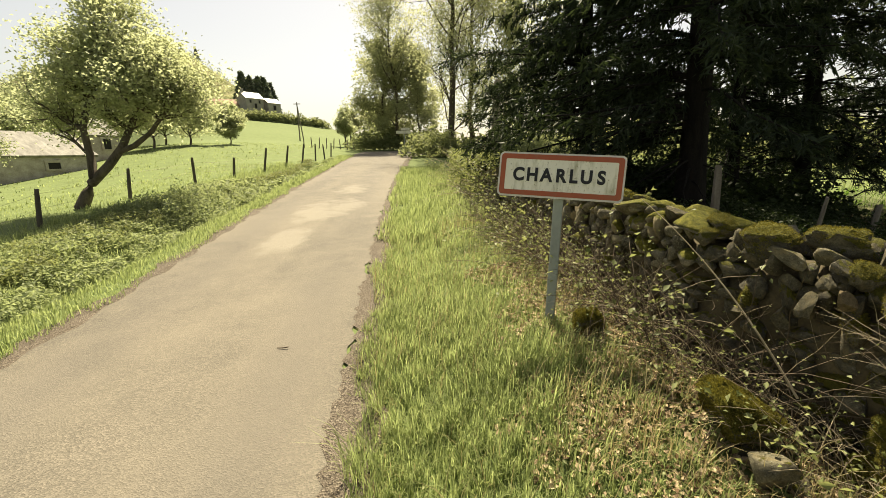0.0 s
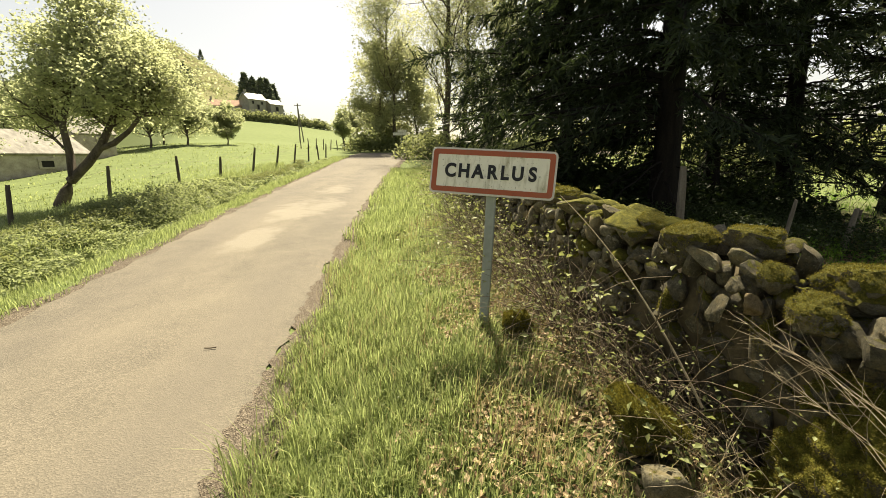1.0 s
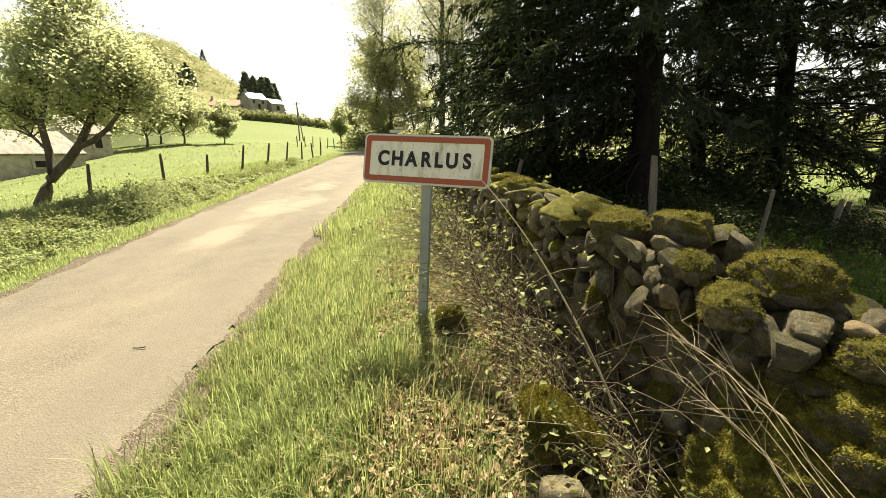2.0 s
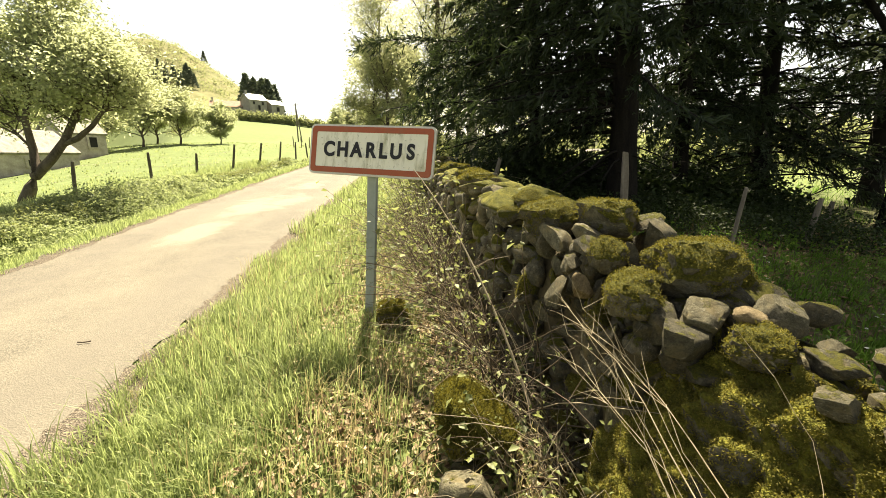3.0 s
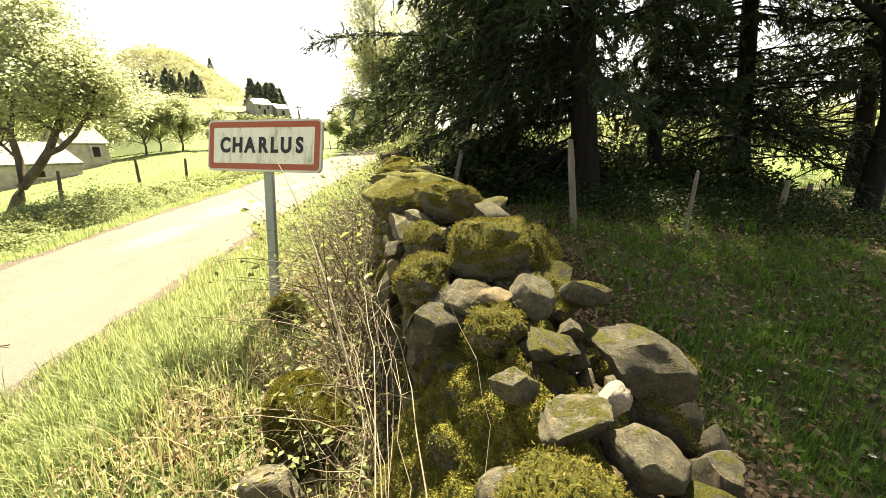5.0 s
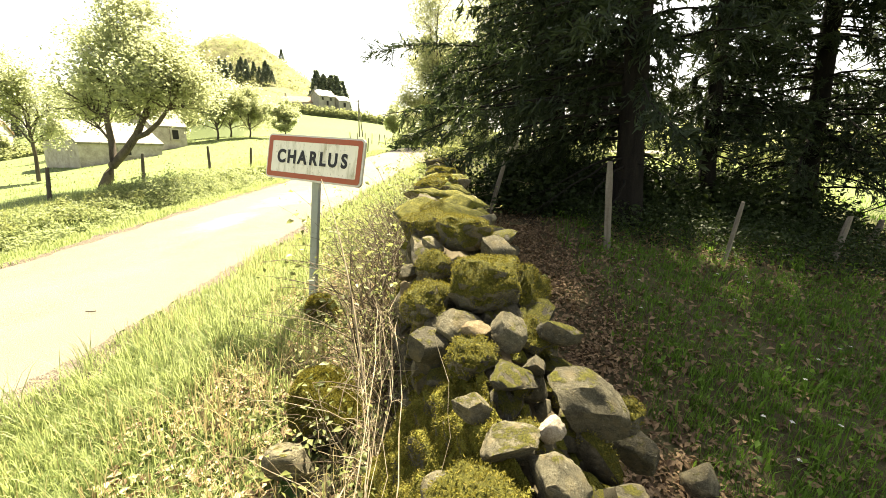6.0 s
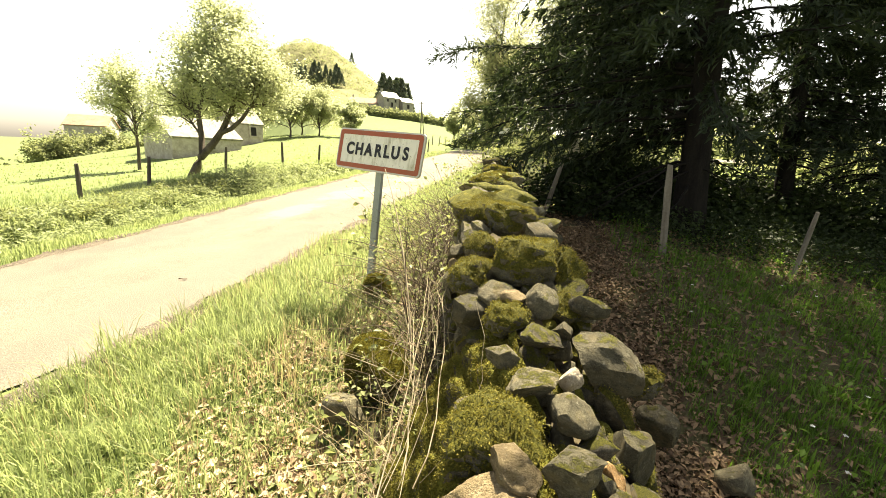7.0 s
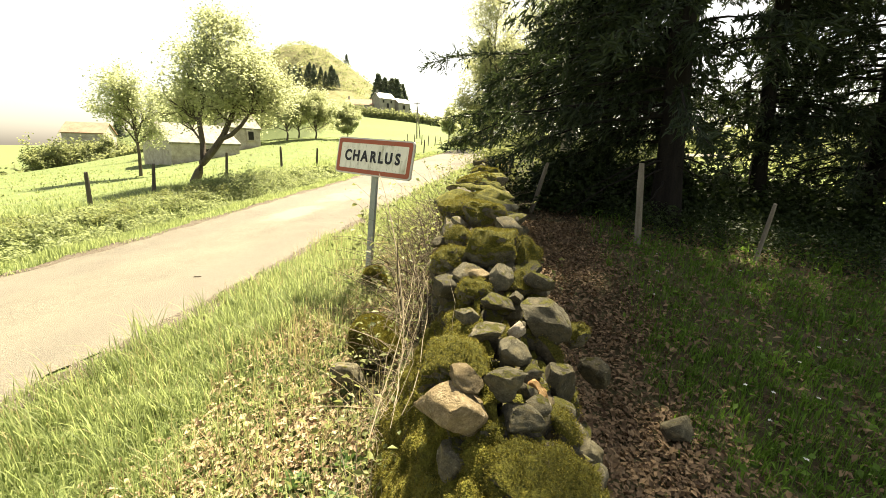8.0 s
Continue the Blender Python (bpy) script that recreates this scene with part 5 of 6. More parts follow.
rs = random.Random(3)
conifer_clump("far_conifers", [(-82.5 + 9.5 * k / 25 + rs.uniform(-0.5, 0.5), 171 + rs.uniform(-3, 5)) for k in range(26)], 15.5, 1, "dark spruces behind the farmhouse")
conifer_clump("far_conifers", [(-226 + 50 * k / 19 + rs.uniform(-2, 2), 293 + rs.uniform(-6, 6)) for k in range(20)], 11.5, 2, "line of dark spruces on the hillside")
conifer_clump("far_conifers", [(-290 - 60 * k / 11 + rs.uniform(-6, 6), 262 - 3 * k + rs.uniform(-8, 8)) for k in range(12)], 13, 3, "dark spruces along the hill's shoulder")
conifer_clump("far_conifers", [(-216, 372)], 9, 4, "single tree on the hill's skyline")
rng_h = np.random.default_rng(90)
hx, hy = rng_h.normal(-262, 75, 1500), rng_h.normal(315, 45, 1500)
clump_n = 14
ck = np.repeat(np.arange(1500), clump_n)
cr = rng_h.uniform(1.2, 4.0, 1500)
cd = unit(rng_h.normal(size=(len(ck), 3)))
P = np.c_[hx[ck] + cd[:, 0] * cr[ck], hy[ck] + cd[:, 1] * cr[ck], land(hx[ck], hy[ck]) + np.abs(cd[:, 2]) * cr[ck] * 0.8]
V, F = leaf_faces(P, rng_h.uniform(0.6, 1.5, len(ck)), 0.8, rng_h, 0.3)
tagged(new("hill_scrub", mesh_of("hill_scrub", V, [F], [M_HEDGE])), "scattered scrub on the bare hill", "scrub", kind="stuff")


# ---- grass, weeds and dead leaves ----
def stuff(name, mesh, label, category):
    return tagged(new(name, mesh), label, category, kind="stuff")


def scatter(rng, n, x0, x1, y0, y1):
    """n places between the lines x0(y) and x1(y)."""
    y = rng.uniform(y0, y1, n)
    u = rng.uniform(0, 1, n)
    a, b = x0(y), x1(y)
    return a + (b - a) * u, y


def grass_patch(name, seed, n, x0, x1, y0, y1, h, w, mat, label, thin=None, lean=0.35, clump=0.0, wind=(0.08, -0.05)):
    rng = np.random.default_rng(seed)
    x, y = scatter(rng, n, x0, x1, y0, y1)
    if clump:
        m = max(1, n // 28)
        cx, cy = scatter(rng, m, x0, x1, y0, y1)
        k = rng.integers(0, m, n)
        near = rng.random(n) < clump
        x = np.where(near, cx[k] + rng.normal(0, 0.03, n), x)
        y = np.where(near, cy[k] + rng.normal(0, 0.03, n), y)
    if thin is not None:
        keep = rng.random(n) < thin(x, y)
        x, y = x[keep], y[keep]
    hh = rng.uniform(h[0], h[1], len(x)) * (0.75 + 0.35 * smooth_noise(x * 2.0, y * 2.0, seed))
    P = np.c_[x, y, land(x, y) - 0.02]
    V, Q, T = blade_faces(P, hh, w * rng.uniform(0.6, 1.3, len(x)), rng, lean, wind)
    return stuff(name, mesh_of(name, V, [Q, T], [mat]), label, "grass")


def leaf_patch(name, seed, n, x0, x1, y0, y1, z, size, mat, label, thin=None, up=0.5, aspect=0.6, category="weeds"):
    rng = np.random.default_rng(seed)
    x, y = scatter(rng, n, x0, x1, y0, y1)
    if thin is not None:
        keep = rng.random(n) < thin(x, y)
        x, y = x[keep], y[keep]
    zz = land(x, y) + rng.uniform(z[0], z[1], len(x)) ** 1.0
    ln = rng.uniform(size[0], size[1], len(x))
    V, F = leaf_faces(np.c_[x, y, zz], ln, ln * aspect, rng, up)
    return stuff(name, mesh_of(name, V, [F], [mat]), label, category)


def litter_share(x, y):
    """How far the verge is bare and leaf-strewn rather than grassy: towards the wall, round the sign and nearer."""
    edge = 0.55 - 0.10 * (y - 2.0)
    return np.clip((x - edge) / 1.0 + 0.38 * smooth_noise(x * 3, y * 3, 4) + 0.28 * smooth_noise(x * 9, y * 9, 5), 0, 1)


wall_left = lambda y: wall_x(y) - 0.32
verge0 = lambda y: road_right(y) - 0.02 + ragged(y, 9)
grass_patch("verge_grass", 1, 26000, verge0, wall_left, -0.6, 6.0, (0.07, 0.22), 0.006, M_GRASS, "fresh green verge grass beside the road", lambda x, y: 1.0 - 0.72 * litter_share(x, y), 0.4, 0.55)
grass_patch("verge_grass", 2, 6500, lambda y: road_right(y) + 0.1, lambda y: road_right(y) + 1.0, 2.2, 9.0, (0.10, 0.27), 0.006, M_GRASS, "tall green verge grass in tufts", None, 0.3, 0.7)
grass_patch("verge_grass", 3, 14000, verge0, lambda y: wall_x(y) - 0.2, 6.0, 20.0, (0.16, 0.36), 0.012, M_GRASS, "green verge grass further along the road", None, 0.35, 0.4)
grass_patch("verge_grass", 4, 4800, verge0, lambda y: road_right(y) + 1.25, -0.8, 3.0, (0.13, 0.34), 0.0055, M_GRASS, "long grass in tufts near the road edge", None, 0.55, 0.93, (-0.05, -0.1))
grass_patch("verge_grass", 20, 26000, verge0, lambda y: road_right(y) + 1.9, -0.8, 3.6, (0.05, 0.17), 0.0055, M_GRASS, "close verge grass near the road", lambda x, y: 1.0 - 0.55 * litter_share(x, y), 0.7, 0.35)
grass_patch("dry_grass", 5, 11000, verge0, wall_left, -0.6, 7.0, (0.10, 0.34), 0.004, M_DRY, "straw-coloured dry grass in the verge", lambda x, y: 0.35 + 0.6 * litter_share(x, y), 0.6, 0.3)
grass_patch("dry_grass", 6, 1800, verge0, lambda y: road_right(y) + 0.25, -0.6, 12.0, (0.03, 0.10), 0.006, M_DRY, "dry trampled grass at the road edge", None, 1.0, 0.2)
leaf_patch("verge_weeds", 7, 12000, lambda y: road_right(y) + 0.15, wall_left, -0.6, 4.5, (0.01, 0.08), (0.012, 0.034), M_WEED, "low leafy weeds in the verge", lambda x, y: 0.35 + 0.65 * litter_share(x, y), 0.55, 0.6)
leaf_patch("dead_leaves", 8, 33000, lambda y: road_right(y) + 0.5, lambda y: wall_x(y) - 0.2, -2.6, 4.2, (0.004, 0.03), (0.03, 0.07), M_LITTER, "dry brown fallen leaves on the verge", lambda x, y: litter_share(x, y), 0.75, 0.55, "dead leaves")
leaf_patch("dead_leaves", 9, 36000, lambda y: wall_x(y) + 0.2, lambda y: wall_x(y) + 1.75, -2.4, 6.0, (0.004, 0.04), (0.025, 0.058), M_LITTER_DARK, "brown oak leaves lying along the wall's foot", lambda x, y: np.clip(2.2 - (x - wall_x(y)) / 0.85 + 0.3 * smooth_noise(x * 3, y * 3, 2), 0, 1), 0.7, 0.55, "dead leaves")
leaf_patch("dead_leaves", 10, 15000, lambda y: wall_x(y) + 0.8, lambda y: 0 * y + 9.0, -0.5, 8.5, (0.004, 0.03), (0.04, 0.08), M_LITTER_DARK, "scattered brown leaves under the firs", None, 0.7, 0.55, "dead leaves")
# grass and weeds behind the wall carry fir shade in their colour
shade_thin = lambda x, y: np.clip((x - wall_x(y) - 1.4) / 0.4 + 0.4 * smooth_noise(x * 2.2, y * 2.2, 3), 0, 1)
grass_patch("shaded_grass", 11, 46000, lambda y: wall_x(y) + 0.5, lambda y: 0 * y + 7.0, -1.0, 5.2, (0.04, 0.13), 0.007, M_GRASS_SHADE, "grass coloured darker for the shade of the firs", shade_thin, 0.5, 0.5)
grass_patch("shaded_grass", 12, 9000, lambda y: wall_x(y) + 1.5, lambda y: 0 * y + 13.0, 4.0, 12.0, (0.08, 0.26), 0.010, M_GRASS_SHADE, "grass between the fir trunks with shade in its colour", None, 0.5, 0.5)
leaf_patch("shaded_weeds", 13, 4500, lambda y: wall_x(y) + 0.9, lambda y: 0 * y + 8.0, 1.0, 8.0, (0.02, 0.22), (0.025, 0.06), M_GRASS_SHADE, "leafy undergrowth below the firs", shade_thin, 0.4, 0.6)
grass_patch("meadow_grass", 14, 6000, lambda y: 0 * y + 4.0, lambda y: 0 * y + 26.0, 11.0, 30.0, (0.15, 0.40), 0.03, M_GRASS, "sunlit meadow grass behind the firs", None, 0.35, 0.3)
grass_patch("verge_grass", 25, 24000, verge0, lambda y: 0 * y + 3.4, -5.0, -0.6, (0.06, 0.20), 0.008, M_GRASS, "verge grass further back beside the road", None, 0.5, 0.4)
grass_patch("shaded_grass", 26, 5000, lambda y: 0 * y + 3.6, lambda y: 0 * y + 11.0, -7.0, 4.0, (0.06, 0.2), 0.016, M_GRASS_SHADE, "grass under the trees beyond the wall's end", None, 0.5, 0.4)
# near-black leaves added over ground the sun reaches, to read as shade
leaf_patch("undergrowth", 27, 13000, lambda y: wall_x(y) + 2.0, lambda y: 0 * y + 8.2, 5.2, 8.4, (0.01, 0.42), (0.03, 0.07), M_SHADE_LEAF, "added low near-black leaves standing in for shade round the fir trunks", None, 0.4, 0.6)
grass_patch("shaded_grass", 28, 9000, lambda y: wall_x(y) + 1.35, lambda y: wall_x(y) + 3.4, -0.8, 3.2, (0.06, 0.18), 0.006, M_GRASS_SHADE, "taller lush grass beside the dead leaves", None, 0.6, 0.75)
# left side of the road
grass_patch("verge_grass", 15, 16000, lambda y: road_left(y) - 0.85, lambda y: road_left(y) + 0.04 + ragged(y, 8), -1.0, 14.0, (0.05, 0.17), 0.009, M_GRASS, "short green grass strip beside the road", None, 0.5, 0.3)
grass_patch("verge_grass", 16, 9000, lambda y: road_left(y) - 0.95, lambda y: road_left(y) + 0.05, 14.0, 30.0, (0.08, 0.25), 0.02, M_GRASS, "green grass strip along the far road", None, 0.5, 0.3)
grass_patch("field_grass", 17, 11000, lambda y: fence_x(y) - 5.0, lambda y: fence_x(y) + 0.5, -1.0, 22.0, (0.05, 0.18), 0.012, M_GRASS, "grazed pasture grass behind the fence", None, 0.6, 0.3)
grass_patch("field_grass", 18, 7000, lambda y: 0 * y - 40.0, lambda y: fence_x(y) - 4.0, 2.0, 45.0, (0.06, 0.16), 0.05, M_GRASS, "pasture grass on the slope", None, 0.6, 0.2)


grass_patch("bank_grass", 19, 24000, lambda y: fence_x(y) - 0.3, lambda y: road_left(y) - 0.9, -1.0, 20.0, (0.12, 0.32), 0.009, M_GRASS, "long pale grass on the field bank", None, 0.45, 0.5)


def bank_plants(name, seed, n_clumps, y0, y1, leaves, size, mat, label, tall=0.45, lo=0.75, hi=None):
    """Leafy clumps of bank herbs, each a rough dome of leaves on the slope."""
    rng = np.random.default_rng(seed)
    y = rng.uniform(y0, y1, n_clumps)
    a, b = road_left(y) - lo, (fence_x(y) + 0.75 if hi is None else road_left(y) - hi)
    x = a + (b - a) * rng.uniform(0, 1, n_clumps)
    r = rng.uniform(0.14, 0.34, n_clumps)
    h = rng.uniform(0.5, 1.1, n_clumps) * tall * (0.8 + 0.4 * smooth_noise(x, y, seed)) * np.clip((x - fence_x(y)) / 2.6, 0.35, 1.0)
    k = np.repeat(np.arange(n_clumps), leaves)
    d = unit(rng.normal(size=(len(k), 3))) * (rng.uniform(0.25, 1, len(k)) ** 0.4)[:, None]
    P = np.c_[x[k] + d[:, 0] * r[k], y[k] + d[:, 1] * r[k], land(x[k], y[k]) + np.abs(d[:, 2]) * h[k] + 0.02]
    ln = size * rng.uniform(0.6, 1.4, len(k))
    V, F = leaf_faces(P, ln, ln * 0.5, rng, 0.5)
    return stuff(name, mesh_of(name, V, [F], [mat]), label, "weeds")


bank_plants("bank_herbs", 21, 560, 0.5, 12.5, 170, 0.055, M_NETTLE, "dense nettles and herbs on the ditch bank", 0.32)
bank_plants("bank_herbs", 22, 420, 12.0, 26.0, 55, 0.13, M_NETTLE, "leafy herbs along the far bank", 0.6)
bank_plants("bank_herbs", 23, 150, 8.0, 13.5, 150, 0.06, M_NETTLE, "dark nettle bed below the leaning tree", 0.85, 0.9)
bank_plants("bank_herbs", 24, 420, 0.0, 24.0, 110, 0.05, M_WEED, "pale green herbs at the top of the bank", 0.5, 1.6)


# ---- brambles and dry stems along the wall ----
def stem(rng, p, d, ln, r, sag=0.35, n=7, wander=0.10):
    pts = [np.r_[p, r]]
    d = unit(np.array(d, float))
    for i in range(n):
        d = unit(d + rng.normal(0, wander, 3) - np.array([0, 0, sag / n]))
        p = p + d * ln / n
        pts.append(np.r_[p, r * (1 - 0.75 * (i + 1) / n)])
    return np.array(pts)


def bramble(seed, n, x0, x1, y0, y1, mat, r, ln, name, label, leaves=0, leaf_mat=None, up=1.0):
    rng = np.random.default_rng(seed)
    x, y = scatter(rng, n, x0, x1, y0, y1)
    lines, tips = [], []
    for a, b in zip(x, y):
        az = rng.uniform(0, 2 * np.pi)
        z = float(land(a, b))
        s = stem(rng, np.array([a, b, z]), (0.7 * np.cos(az), 0.7 * np.sin(az), up * rng.uniform(0.4, 1.4)), rng.uniform(*ln), r * rng.uniform(0.6, 1.4), rng.uniform(0.3, 1.3))
        lines.append(s)
        for _ in range(rng.integers(0, 4)):
            q = s[rng.integers(2, len(s))]
            lines.append(stem(rng, q[:3], unit(rng.normal(size=3) + np.array([0, 0, 0.4])), rng.uniform(0.1, 0.3), q[3] * 0.7, 0.3, 4))
            tips.append(lines[-1][-1, :3])
        tips.append(s[-1, :3])
        tips.append(s[len(s) // 2, :3])
    V, Q = tubes(lines, 4)
    root = empty(name, None, label, "brambles", kind="stuff")
    part("stems", mesh_of("stems", V, [Q], [mat]), root)
    if leaves:
        c = np.repeat(np.array(tips), leaves, 0) + rng.normal(0, 0.035, (len(tips) * leaves, 3))
        l2 = rng.uniform(0.012, 0.030, len(c)) * (1.0 if y1 < 8 else 2.2)
        V, F = leaf_faces(c, l2, l2 * 0.65, rng, 0.4)
        part("leaves", mesh_of("leaves", V, [F], [leaf_mat]), root)
    return root


foot0 = lambda y: wall_x(y) - 0.95
foot1 = lambda y: wall_x(y) - 0.30
bramble(31, 360, lambda y: wall_x(y) - 0.62, foot1, 1.75, 6.0, M_TWIG, 0.0036, (0.4, 1.1), "bramble", "dark bramble stems tangled against the wall", 2, M_WEED)
bramble(32, 330, lambda y: wall_x(y) - 0.5, foot1, 0.6, 6.0, M_STRAW, 0.003, (0.3, 0.95), "dry_stems", "pale dry stems standing against the wall")
bramble(41, 170, lambda y: wall_x(y) - 0.62, lambda y: wall_x(y) - 0.33, 1.1, 4.6, M_TWIG, 0.0045, (0.4, 1.0), "bramble", "dark tangled bramble stems hanging before the wall", 1, M_WEED, 1.3)
bramble(33, 330, lambda y: wall_x(y) - 0.75, lambda y: wall_x(y) - 0.15, 2.2, 8.0, M_BRUSH, 0.0045, (0.5, 1.25), "dry_stems", "dead brushwood heaped along the wall", 2, M_WEED)
bramble(34, 60, lambda y: wall_x(y) - 0.75, lambda y: wall_x(y) - 0.32, -0.2, 1.6, M_STRAW, 0.003, (0.2, 0.55), "dry_stems", "thin dry stems at the broken end of the wall", 4, M_WEED, 1.6)
bramble(35, 140, lambda y: road_right(y) + 2.0, lambda y: wall_x(y) + 0.4, 7.5, 13.5, M_STRAW, 0.008, (0.8, 1.9), "brushwood", "heap of cut brushwood by the roadside", 9, M_WEED, 0.8)
leaf_patch("wall_weeds", 36, 1100, foot0, foot1, -0.4, 6.0, (0.02, 0.32), (0.025, 0.06), M_WEED, "ground ivy and weeds at the wall's foot", None, 0.4, 0.6)
leaf_patch("brush_leaves", 37, 5000, lambda y: road_right(y) + 1.8, lambda y: wall_x(y) + 0.3, 8.0, 14.5, (0.1, 1.1), (0.05, 0.11), M_WEED, "leafy bramble thicket by the roadside", None, 0.35, 0.6)

# the pale dead stalks that lean out before the wall, and the long arching bramble by the sign
rng_s = np.random.default_rng(38)
dead_hogweed = empty("dead_hogweed", Matrix.Translation((2.22, 0.50, 0.45)), "pale dead plant with bare stalks leaning before the wall", "dead plant")
for k in range(9):
    b = np.array([rng_s.normal(0, 0.04), rng_s.normal(0, 0.07), 0.05])
    t = np.array([-0.20 + rng_s.normal(0, 0.05), 0.78 + rng_s.normal(0, 0.14), 0.38 + rng_s.normal(0, 0.05)])
    if k == 8:
        t = np.array([0.18, 0.30, 0.46])
    s = np.linspace(0, 1, 8)[:, None]
    p = b + (t - b) * s + (np.array([0.04, -0.03, 0.03]) + rng_s.normal(0, 0.035, 3)) * (4 * s * (1 - s)) + rng_s.normal(0, 0.009, (8, 3))
    stalk = [np.c_[p, (0.0027 if k < 3 else 0.0014) * (1 - 0.65 * s[:, 0])]]
    for _ in range(5 if k < 8 else 1):
        q = p[rng_s.integers(4, 8)]
        stalk.append(stem(rng_s, q, unit(t - b) + rng_s.normal(0, 0.6, 3), rng_s.uniform(0.06, 0.22), 0.0011, 0.2, 4))
    V, Q = tubes(stalk, 5)
    part("stalk", mesh_of("stalk", V, [Q], [M_STRAW], True), dead_hogweed)
s = np.linspace(0, 1, 14)[:, None]
arch = np.array([1.92, 1.38, 0.45]) * (1 - s) ** 2 + 2 * s * (1 - s) * np.array([1.72, 1.75, 1.02]) + s**2 * np.array([1.38, 2.14, 1.39])
V, Q = tubes([np.c_[arch, 0.0065 * (1 - 0.7 * s[:, 0])]], 5)
tagged(new("bramble_cane", mesh_of("bramble_cane", V, [Q], [M_STRAW], True)), "long pale bramble cane arching towards the sign", "dead plant")


# ---- moss ----
def moss_on(ob, per_area, size, rng, low=0.15):
    """Moss tufts over the upward faces of a stone, in the wall's own space."""
    me = ob.data
    m3 = np.array(ob.matrix_basis.to_3x3())
    co = np.empty(len(me.vertices) * 3, np.float32)
    me.vertices.foreach_get("co", co)
    co = co.reshape(-1, 3) @ m3.T + np.array(ob.matrix_basis.translation)
    lp = np.empty(len(me.loops), np.int32)
    me.loops.foreach_get("vertex_index", lp)
    t = lp.reshape(-1, 3)
    a, b, c = co[t[:, 0]], co[t[:, 1]], co[t[:, 2]]
    nrm = np.cross(b - a, c - a)
    area = np.linalg.norm(nrm, axis=1) / 2
    nrm = unit(nrm)
    mid = (a + b + c) / 3
    mask = (nrm[:, 2] + 0.55 * smooth_noise(mid[:, 0] * 14, mid[:, 1] * 14 + mid[:, 2] * 9, 6) + 0.4 * smooth_noise(mid[:, 0] * 37, mid[:, 1] * 37 - mid[:, 2] * 31, 8) > low)
    n = rng.poisson(area * mask * per_area)
    k = np.repeat(np.arange(len(t)), n)
    u, v = rng.uniform(0, 1, (2, len(k)))
    flip = u + v > 1
    u, v = np.where(flip, 1 - u, u)[:, None], np.where(flip, 1 - v, v)[:, None]
    p = a[k] + u * (b[k] - a[k]) + v * (c[k] - a[k])
    return p + nrm[k] * 0.006, nrm[k]


rng_m = np.random.default_rng(40)
MP, MN = [], []
for ob in [o for o in dry_wall.children if o.data and o.data.materials[0] in (M_STONE_MOSSY, M_STONE)]:
    mossy = ob.data.materials[0] == M_STONE_MOSSY
    at_hand = ob.matrix_basis.translation.y < 0.9
    bank = ob.name.startswith("moss_bank")
    at_hand = at_hand or bank
    p, nn = moss_on(ob, 45000 if bank else (32000 if at_hand else 12000) if mossy else 0 if at_hand else 2500, 0.02, rng_m, -0.55 if bank else 0.06 if mossy else 0.5)
    MP.append(p + rng_m.normal(0, 0.003, p.shape))
    MN.append(np.c_[nn, np.full(len(nn), 0.55 if at_hand else 1.0)])
MP, MN = np.concatenate(MP), np.concatenate(MN)
ml = rng_m.uniform(0.008, 0.021, len(MP)) * MN[:, 3]
LV, LF = leaf_faces(MP, ml, ml * 0.4, rng_m, 0.2, MN[:, :3] * 0.9 + rng_m.normal(0, 0.5, (len(MP), 3)))
tagged(part("moss", mesh_of("moss", LV, [LF], [M_MOSS]), dry_wall, "yellow-green moss cushions"), kind="stuff")
for ob in [o for o in scene.collection.objects if o.name.startswith("field_stone") and o.data.materials[0] == M_STONE_MOSSY]:
    p, nn = moss_on(ob, 42000, 0.02, rng_m, -0.55)
    inv3 = np.array(ob.matrix_basis.inverted())
    p = p @ inv3[:3, :3].T + inv3[:3, 3]
    ml = rng_m.uniform(0.008, 0.016, len(p))
    ml = ml / float(np.mean(ob.matrix_basis.to_scale()))
    LV, LF = leaf_faces(p, ml, ml * 0.45, rng_m, 0.2, nn @ inv3[:3, :3].T)
    tagged(part("moss", mesh_of("moss", LV, [LF], [M_MOSS]), ob, "yellow-green moss"), kind="stuff")


# ---- small things ----
s = np.linspace(-1, 1, 6)[:, None]
V, Q = tubes([np.c_[np.c_[-1.30 + 0.045 * s, 2.72 + 0.01 * s, float(road_z(2.72)) + 0.034 + 0.004 * s**2], np.full(6, 0.005)]], 6)
tagged(new("twig", mesh_of("twig", V, [Q], [M_TWIG], True)), "short brown twig lying on the asphalt", "twig")
# direction sign at the junction
junction_sign = empty("direction_sign", Matrix.Translation(on_land(-4.2, 38.3)), "small white direction sign on a post at the junction", "road sign")
V, Q = tubes([[(0, 0, -0.2, 0.04), (0, 0, 1.9, 0.04)]], 8)
part("post", mesh_of("post", V, [Q], [M_GALV], True), junction_sign)
part("panel", from_bm("panel", box_bm(1.25, 0.04, 0.26, 0.01), M_SIGN_WHITE), junction_sign, "", pose(-0.1, -0.06, 1.62))
part("panel", from_bm("panel", box_bm(0.8, 0.04, 0.2, 0.01), M_SIGN_WHITE), junction_sign, "", pose(0.1, -0.06, 1.88))
part("panel", from_bm("panel", box_bm(0.35, 0.04, 0.2, 0.01), M_SIGN_WHITE), junction_sign, "", pose(0.35, -0.06, 0.85))
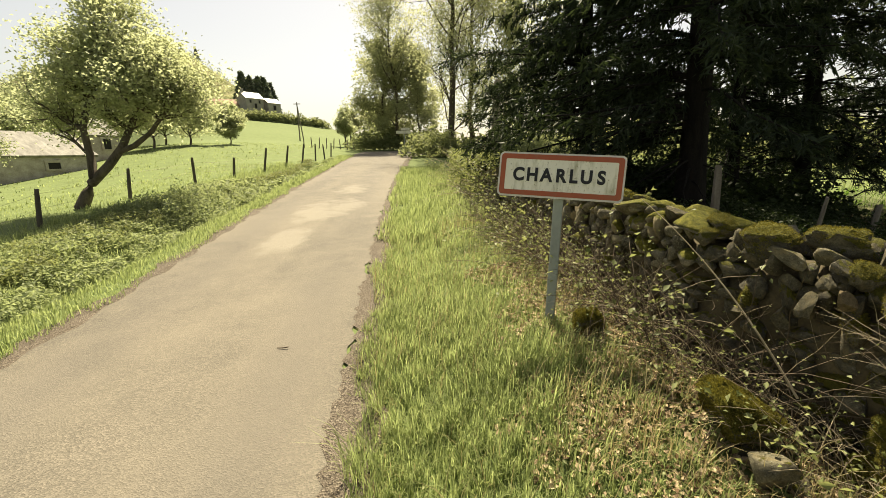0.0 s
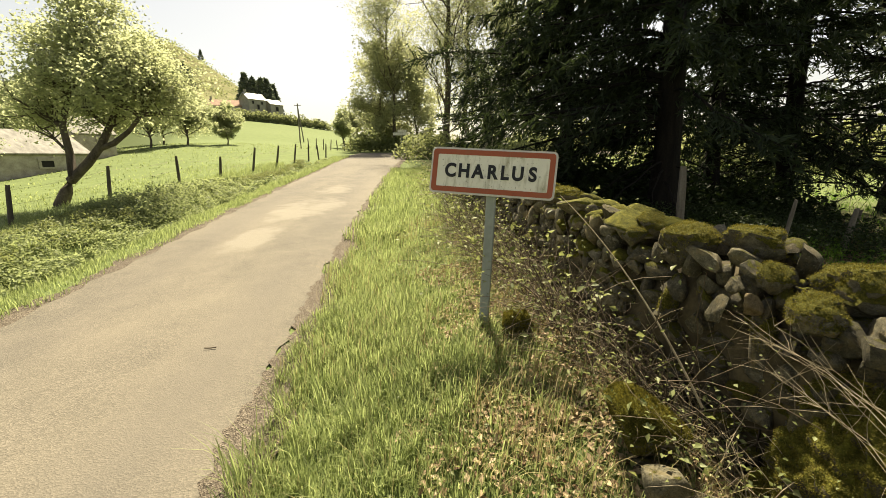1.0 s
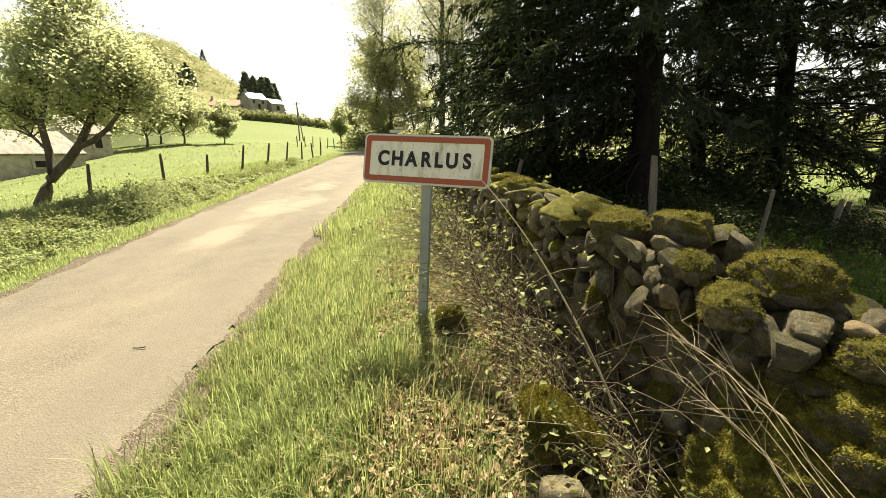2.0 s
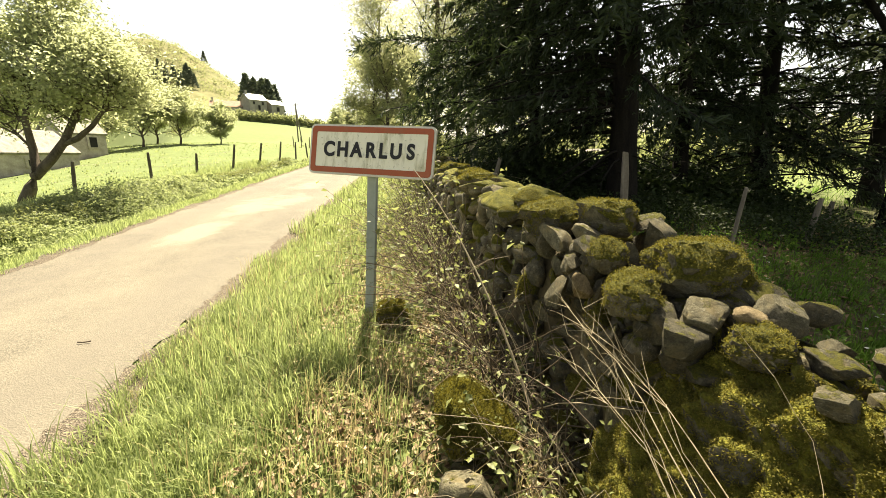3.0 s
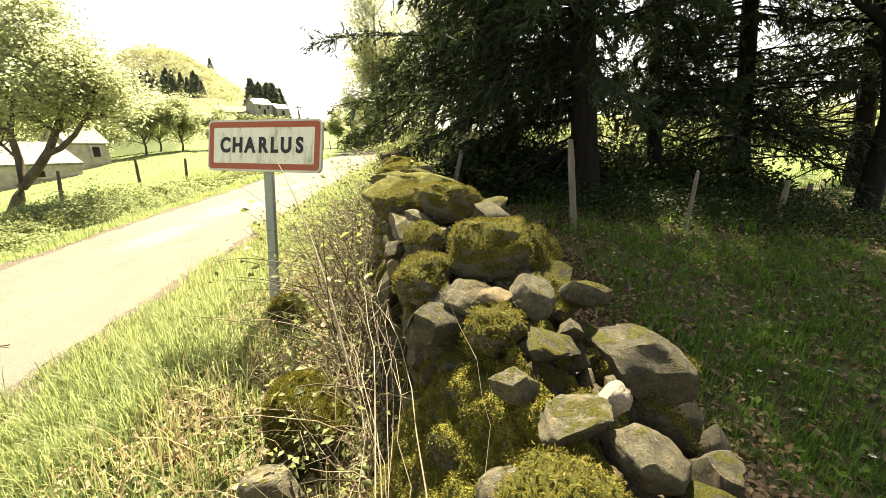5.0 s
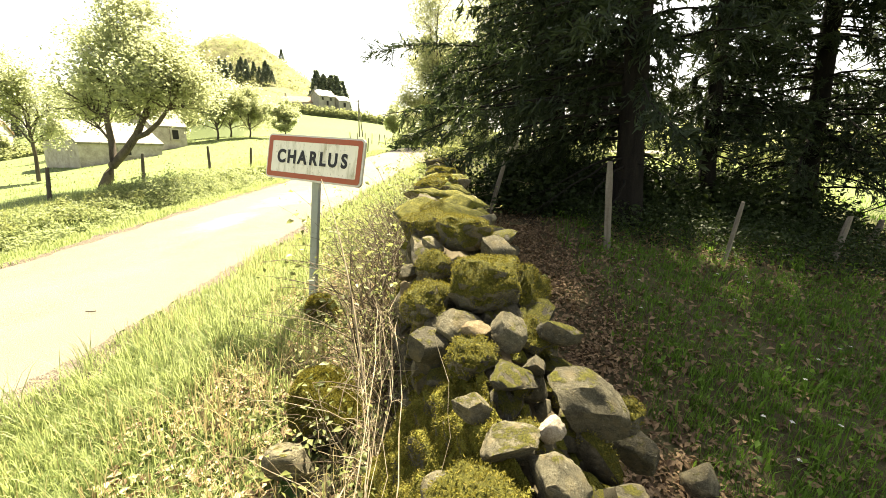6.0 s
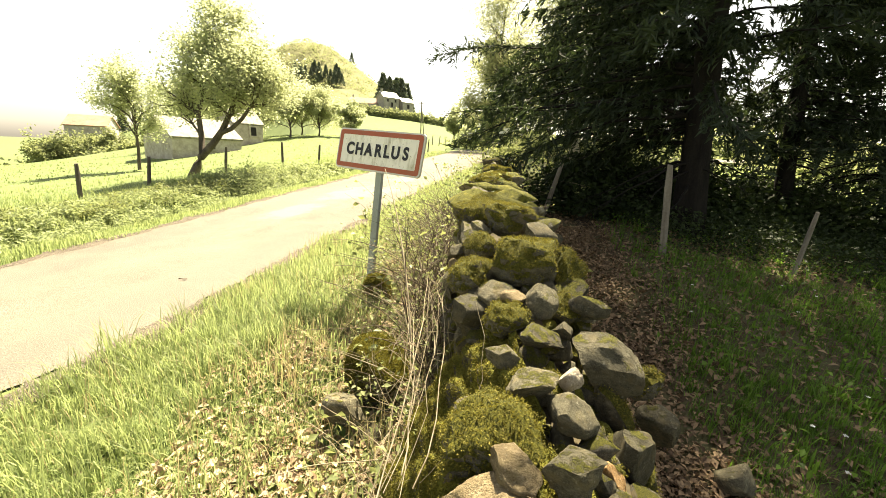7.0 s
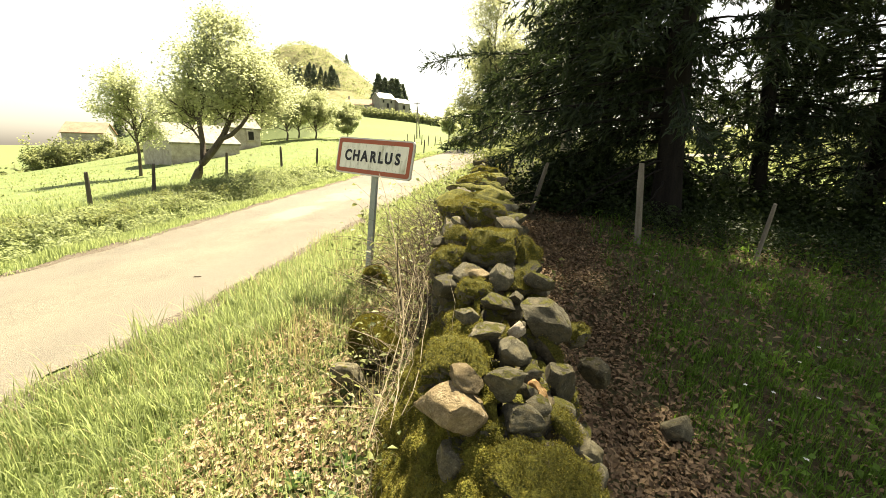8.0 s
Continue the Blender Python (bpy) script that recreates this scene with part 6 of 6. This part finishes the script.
# electric pole and its wire
electric_pole = empty("electric_pole", Matrix.Translation(on_land(-27.0, 75.0)), "wooden electric pole standing in the field", "utility pole")
V, Q = tubes([[(0, 0, -0.3, 0.13), (0, 0, 6.6, 0.09)], [(0.7, 0, -0.3, 0.11), (0.05, 0, 5.8, 0.08)]], 8)
part("pole", mesh_of("pole", V, [Q], [M_POST], True), electric_pole)
part("crossarm", from_bm("crossarm", box_bm(1.2, 0.12, 0.12, 0.01), M_POST_DARK), electric_pole, "", pose(0, 0, 6.3))


# broad-leaved plants near the broken end of the wall
def dock_plant(x, y, n, size, seed):
    rng = np.random.default_rng(seed)
    az = rng.uniform(0, 2 * np.pi, n)
    up = rng.uniform(0.3, 1.0, n)
    d = unit(np.stack([np.cos(az), np.sin(az), up], 1))
    n = int(n * 1.5)
    az, up = np.resize(az, n) + rng.uniform(-0.3, 0.3, n), np.resize(up, n)
    d = unit(np.stack([np.cos(az), np.sin(az), up], 1))
    ln = size * rng.uniform(0.35, 0.9, n)
    z = float(land(x, y))
    P = np.array([x, y, z]) + d * (ln * 0.6)[:, None] + rng.normal(0, 0.015, (n, 3))
    V, F = leaf_faces(P, ln, ln * 0.42, rng, 0.45, d * 1.5)
    return tagged(new("dock_plant", mesh_of("dock_plant", V, [F], [M_DOCK])), "broad-leaved green plant in the verge", "plant", "verge plants")


for i, (x, y, n, size) in enumerate(((1.72, 1.02, 12, 0.14), (1.95, 0.62, 16, 0.13), (1.80, 0.45, 22, 0.12), (2.02, 0.42, 22, 0.12), (1.85, 0.25, 22, 0.13), (2.12, 0.35, 14, 0.14), (2.55, -0.30, 14, 0.15), (1.9, 1.55, 10, 0.10))):
    dock_plant(x, y, n, size, 300 + i)


# small things towards the junction
V, Q = tubes([[(0, 0, -0.2, 0.30), (0.03, 0, 1.2, 0.25), (0.0, 0.04, 2.6, 0.22), (0.05, 0, 3.9, 0.20), (0.06, 0, 4.05, 0.12)], [(0.03, 0, 3.0, 0.09), (0.25, 0.1, 3.4, 0.07), (0.34, 0.1, 3.7, 0.04)]], 10)
snag = new("broken_tree", mesh_of("broken_tree", V, [Q], [M_POST], True))
snag.matrix_basis = Matrix.Translation(on_land(2.2, 19.4))
tagged(snag, "broken pale dead tree trunk beyond the brushwood", "dead tree")
bin_root = empty("roadside_bin", Matrix.Translation(on_land(-0.9, 37.6)), "dark rubbish bin standing beside the junction", "bin")
part("body", from_bm("body", box_bm(0.62, 0.62, 1.0, 0.05, (0, 0, 0.55)), M_SIGN_BLACK), bin_root)
part("lid", from_bm("lid", box_bm(0.70, 0.72, 0.09, 0.03, (0, 0, 1.09)), M_SIGN_BLACK), bin_root)
for k in range(13):
    u = k / 12
    fence_post(-13.2 + 6.4 * u, 37.6 + 5.6 * u, 3.0, (random.Random(k).uniform(-6, 6), random.Random(k + 50).uniform(-6, 6)), M_POST, "thin weathered stake in the fence across the field", 0.045, "far field stakes")
# white flowers in the shaded grass
def flower(x, y, seed):
    rng = np.random.default_rng(seed)
    z = float(land(x, y))
    root = empty("white_flower", Matrix.Translation((x, y, z)), "small white wild flower in the shaded grass", "flower", "white flowers")
    h = rng.uniform(0.14, 0.24)
    V, Q = tubes([[(0, 0, 0, 0.0018), (0.01, 0.0, h * 0.6, 0.0015), (0.0, 0.01, h, 0.001)]], 4)
    part("stalk", mesh_of("stalk", V, [Q], [M_GRASS_SHADE]), root)
    az = np.linspace(0, 2 * np.pi, 6)[:-1]
    d = np.stack([np.cos(az), np.sin(az), 0.3 + 0 * az], 1)
    V, F = leaf_faces(np.array([0, 0.01, h]) + d * 0.008, 0.017, 0.012, rng, 0.8, d)
    part("petals", mesh_of("petals", V, [F], [M_PETAL]), root)


M_PETAL = leaf_material("white_petals", (0.65, 0.65, 0.60), (0.80, 0.80, 0.76), (0.7, 0.7, 0.6), 0.3)
rng_f = np.random.default_rng(12)
for k in range(26):
    y = rng_f.uniform(0.6, 4.6)
    flower(float(wall_x(y)) + rng_f.uniform(1.5, 3.4), y, 700 + k)
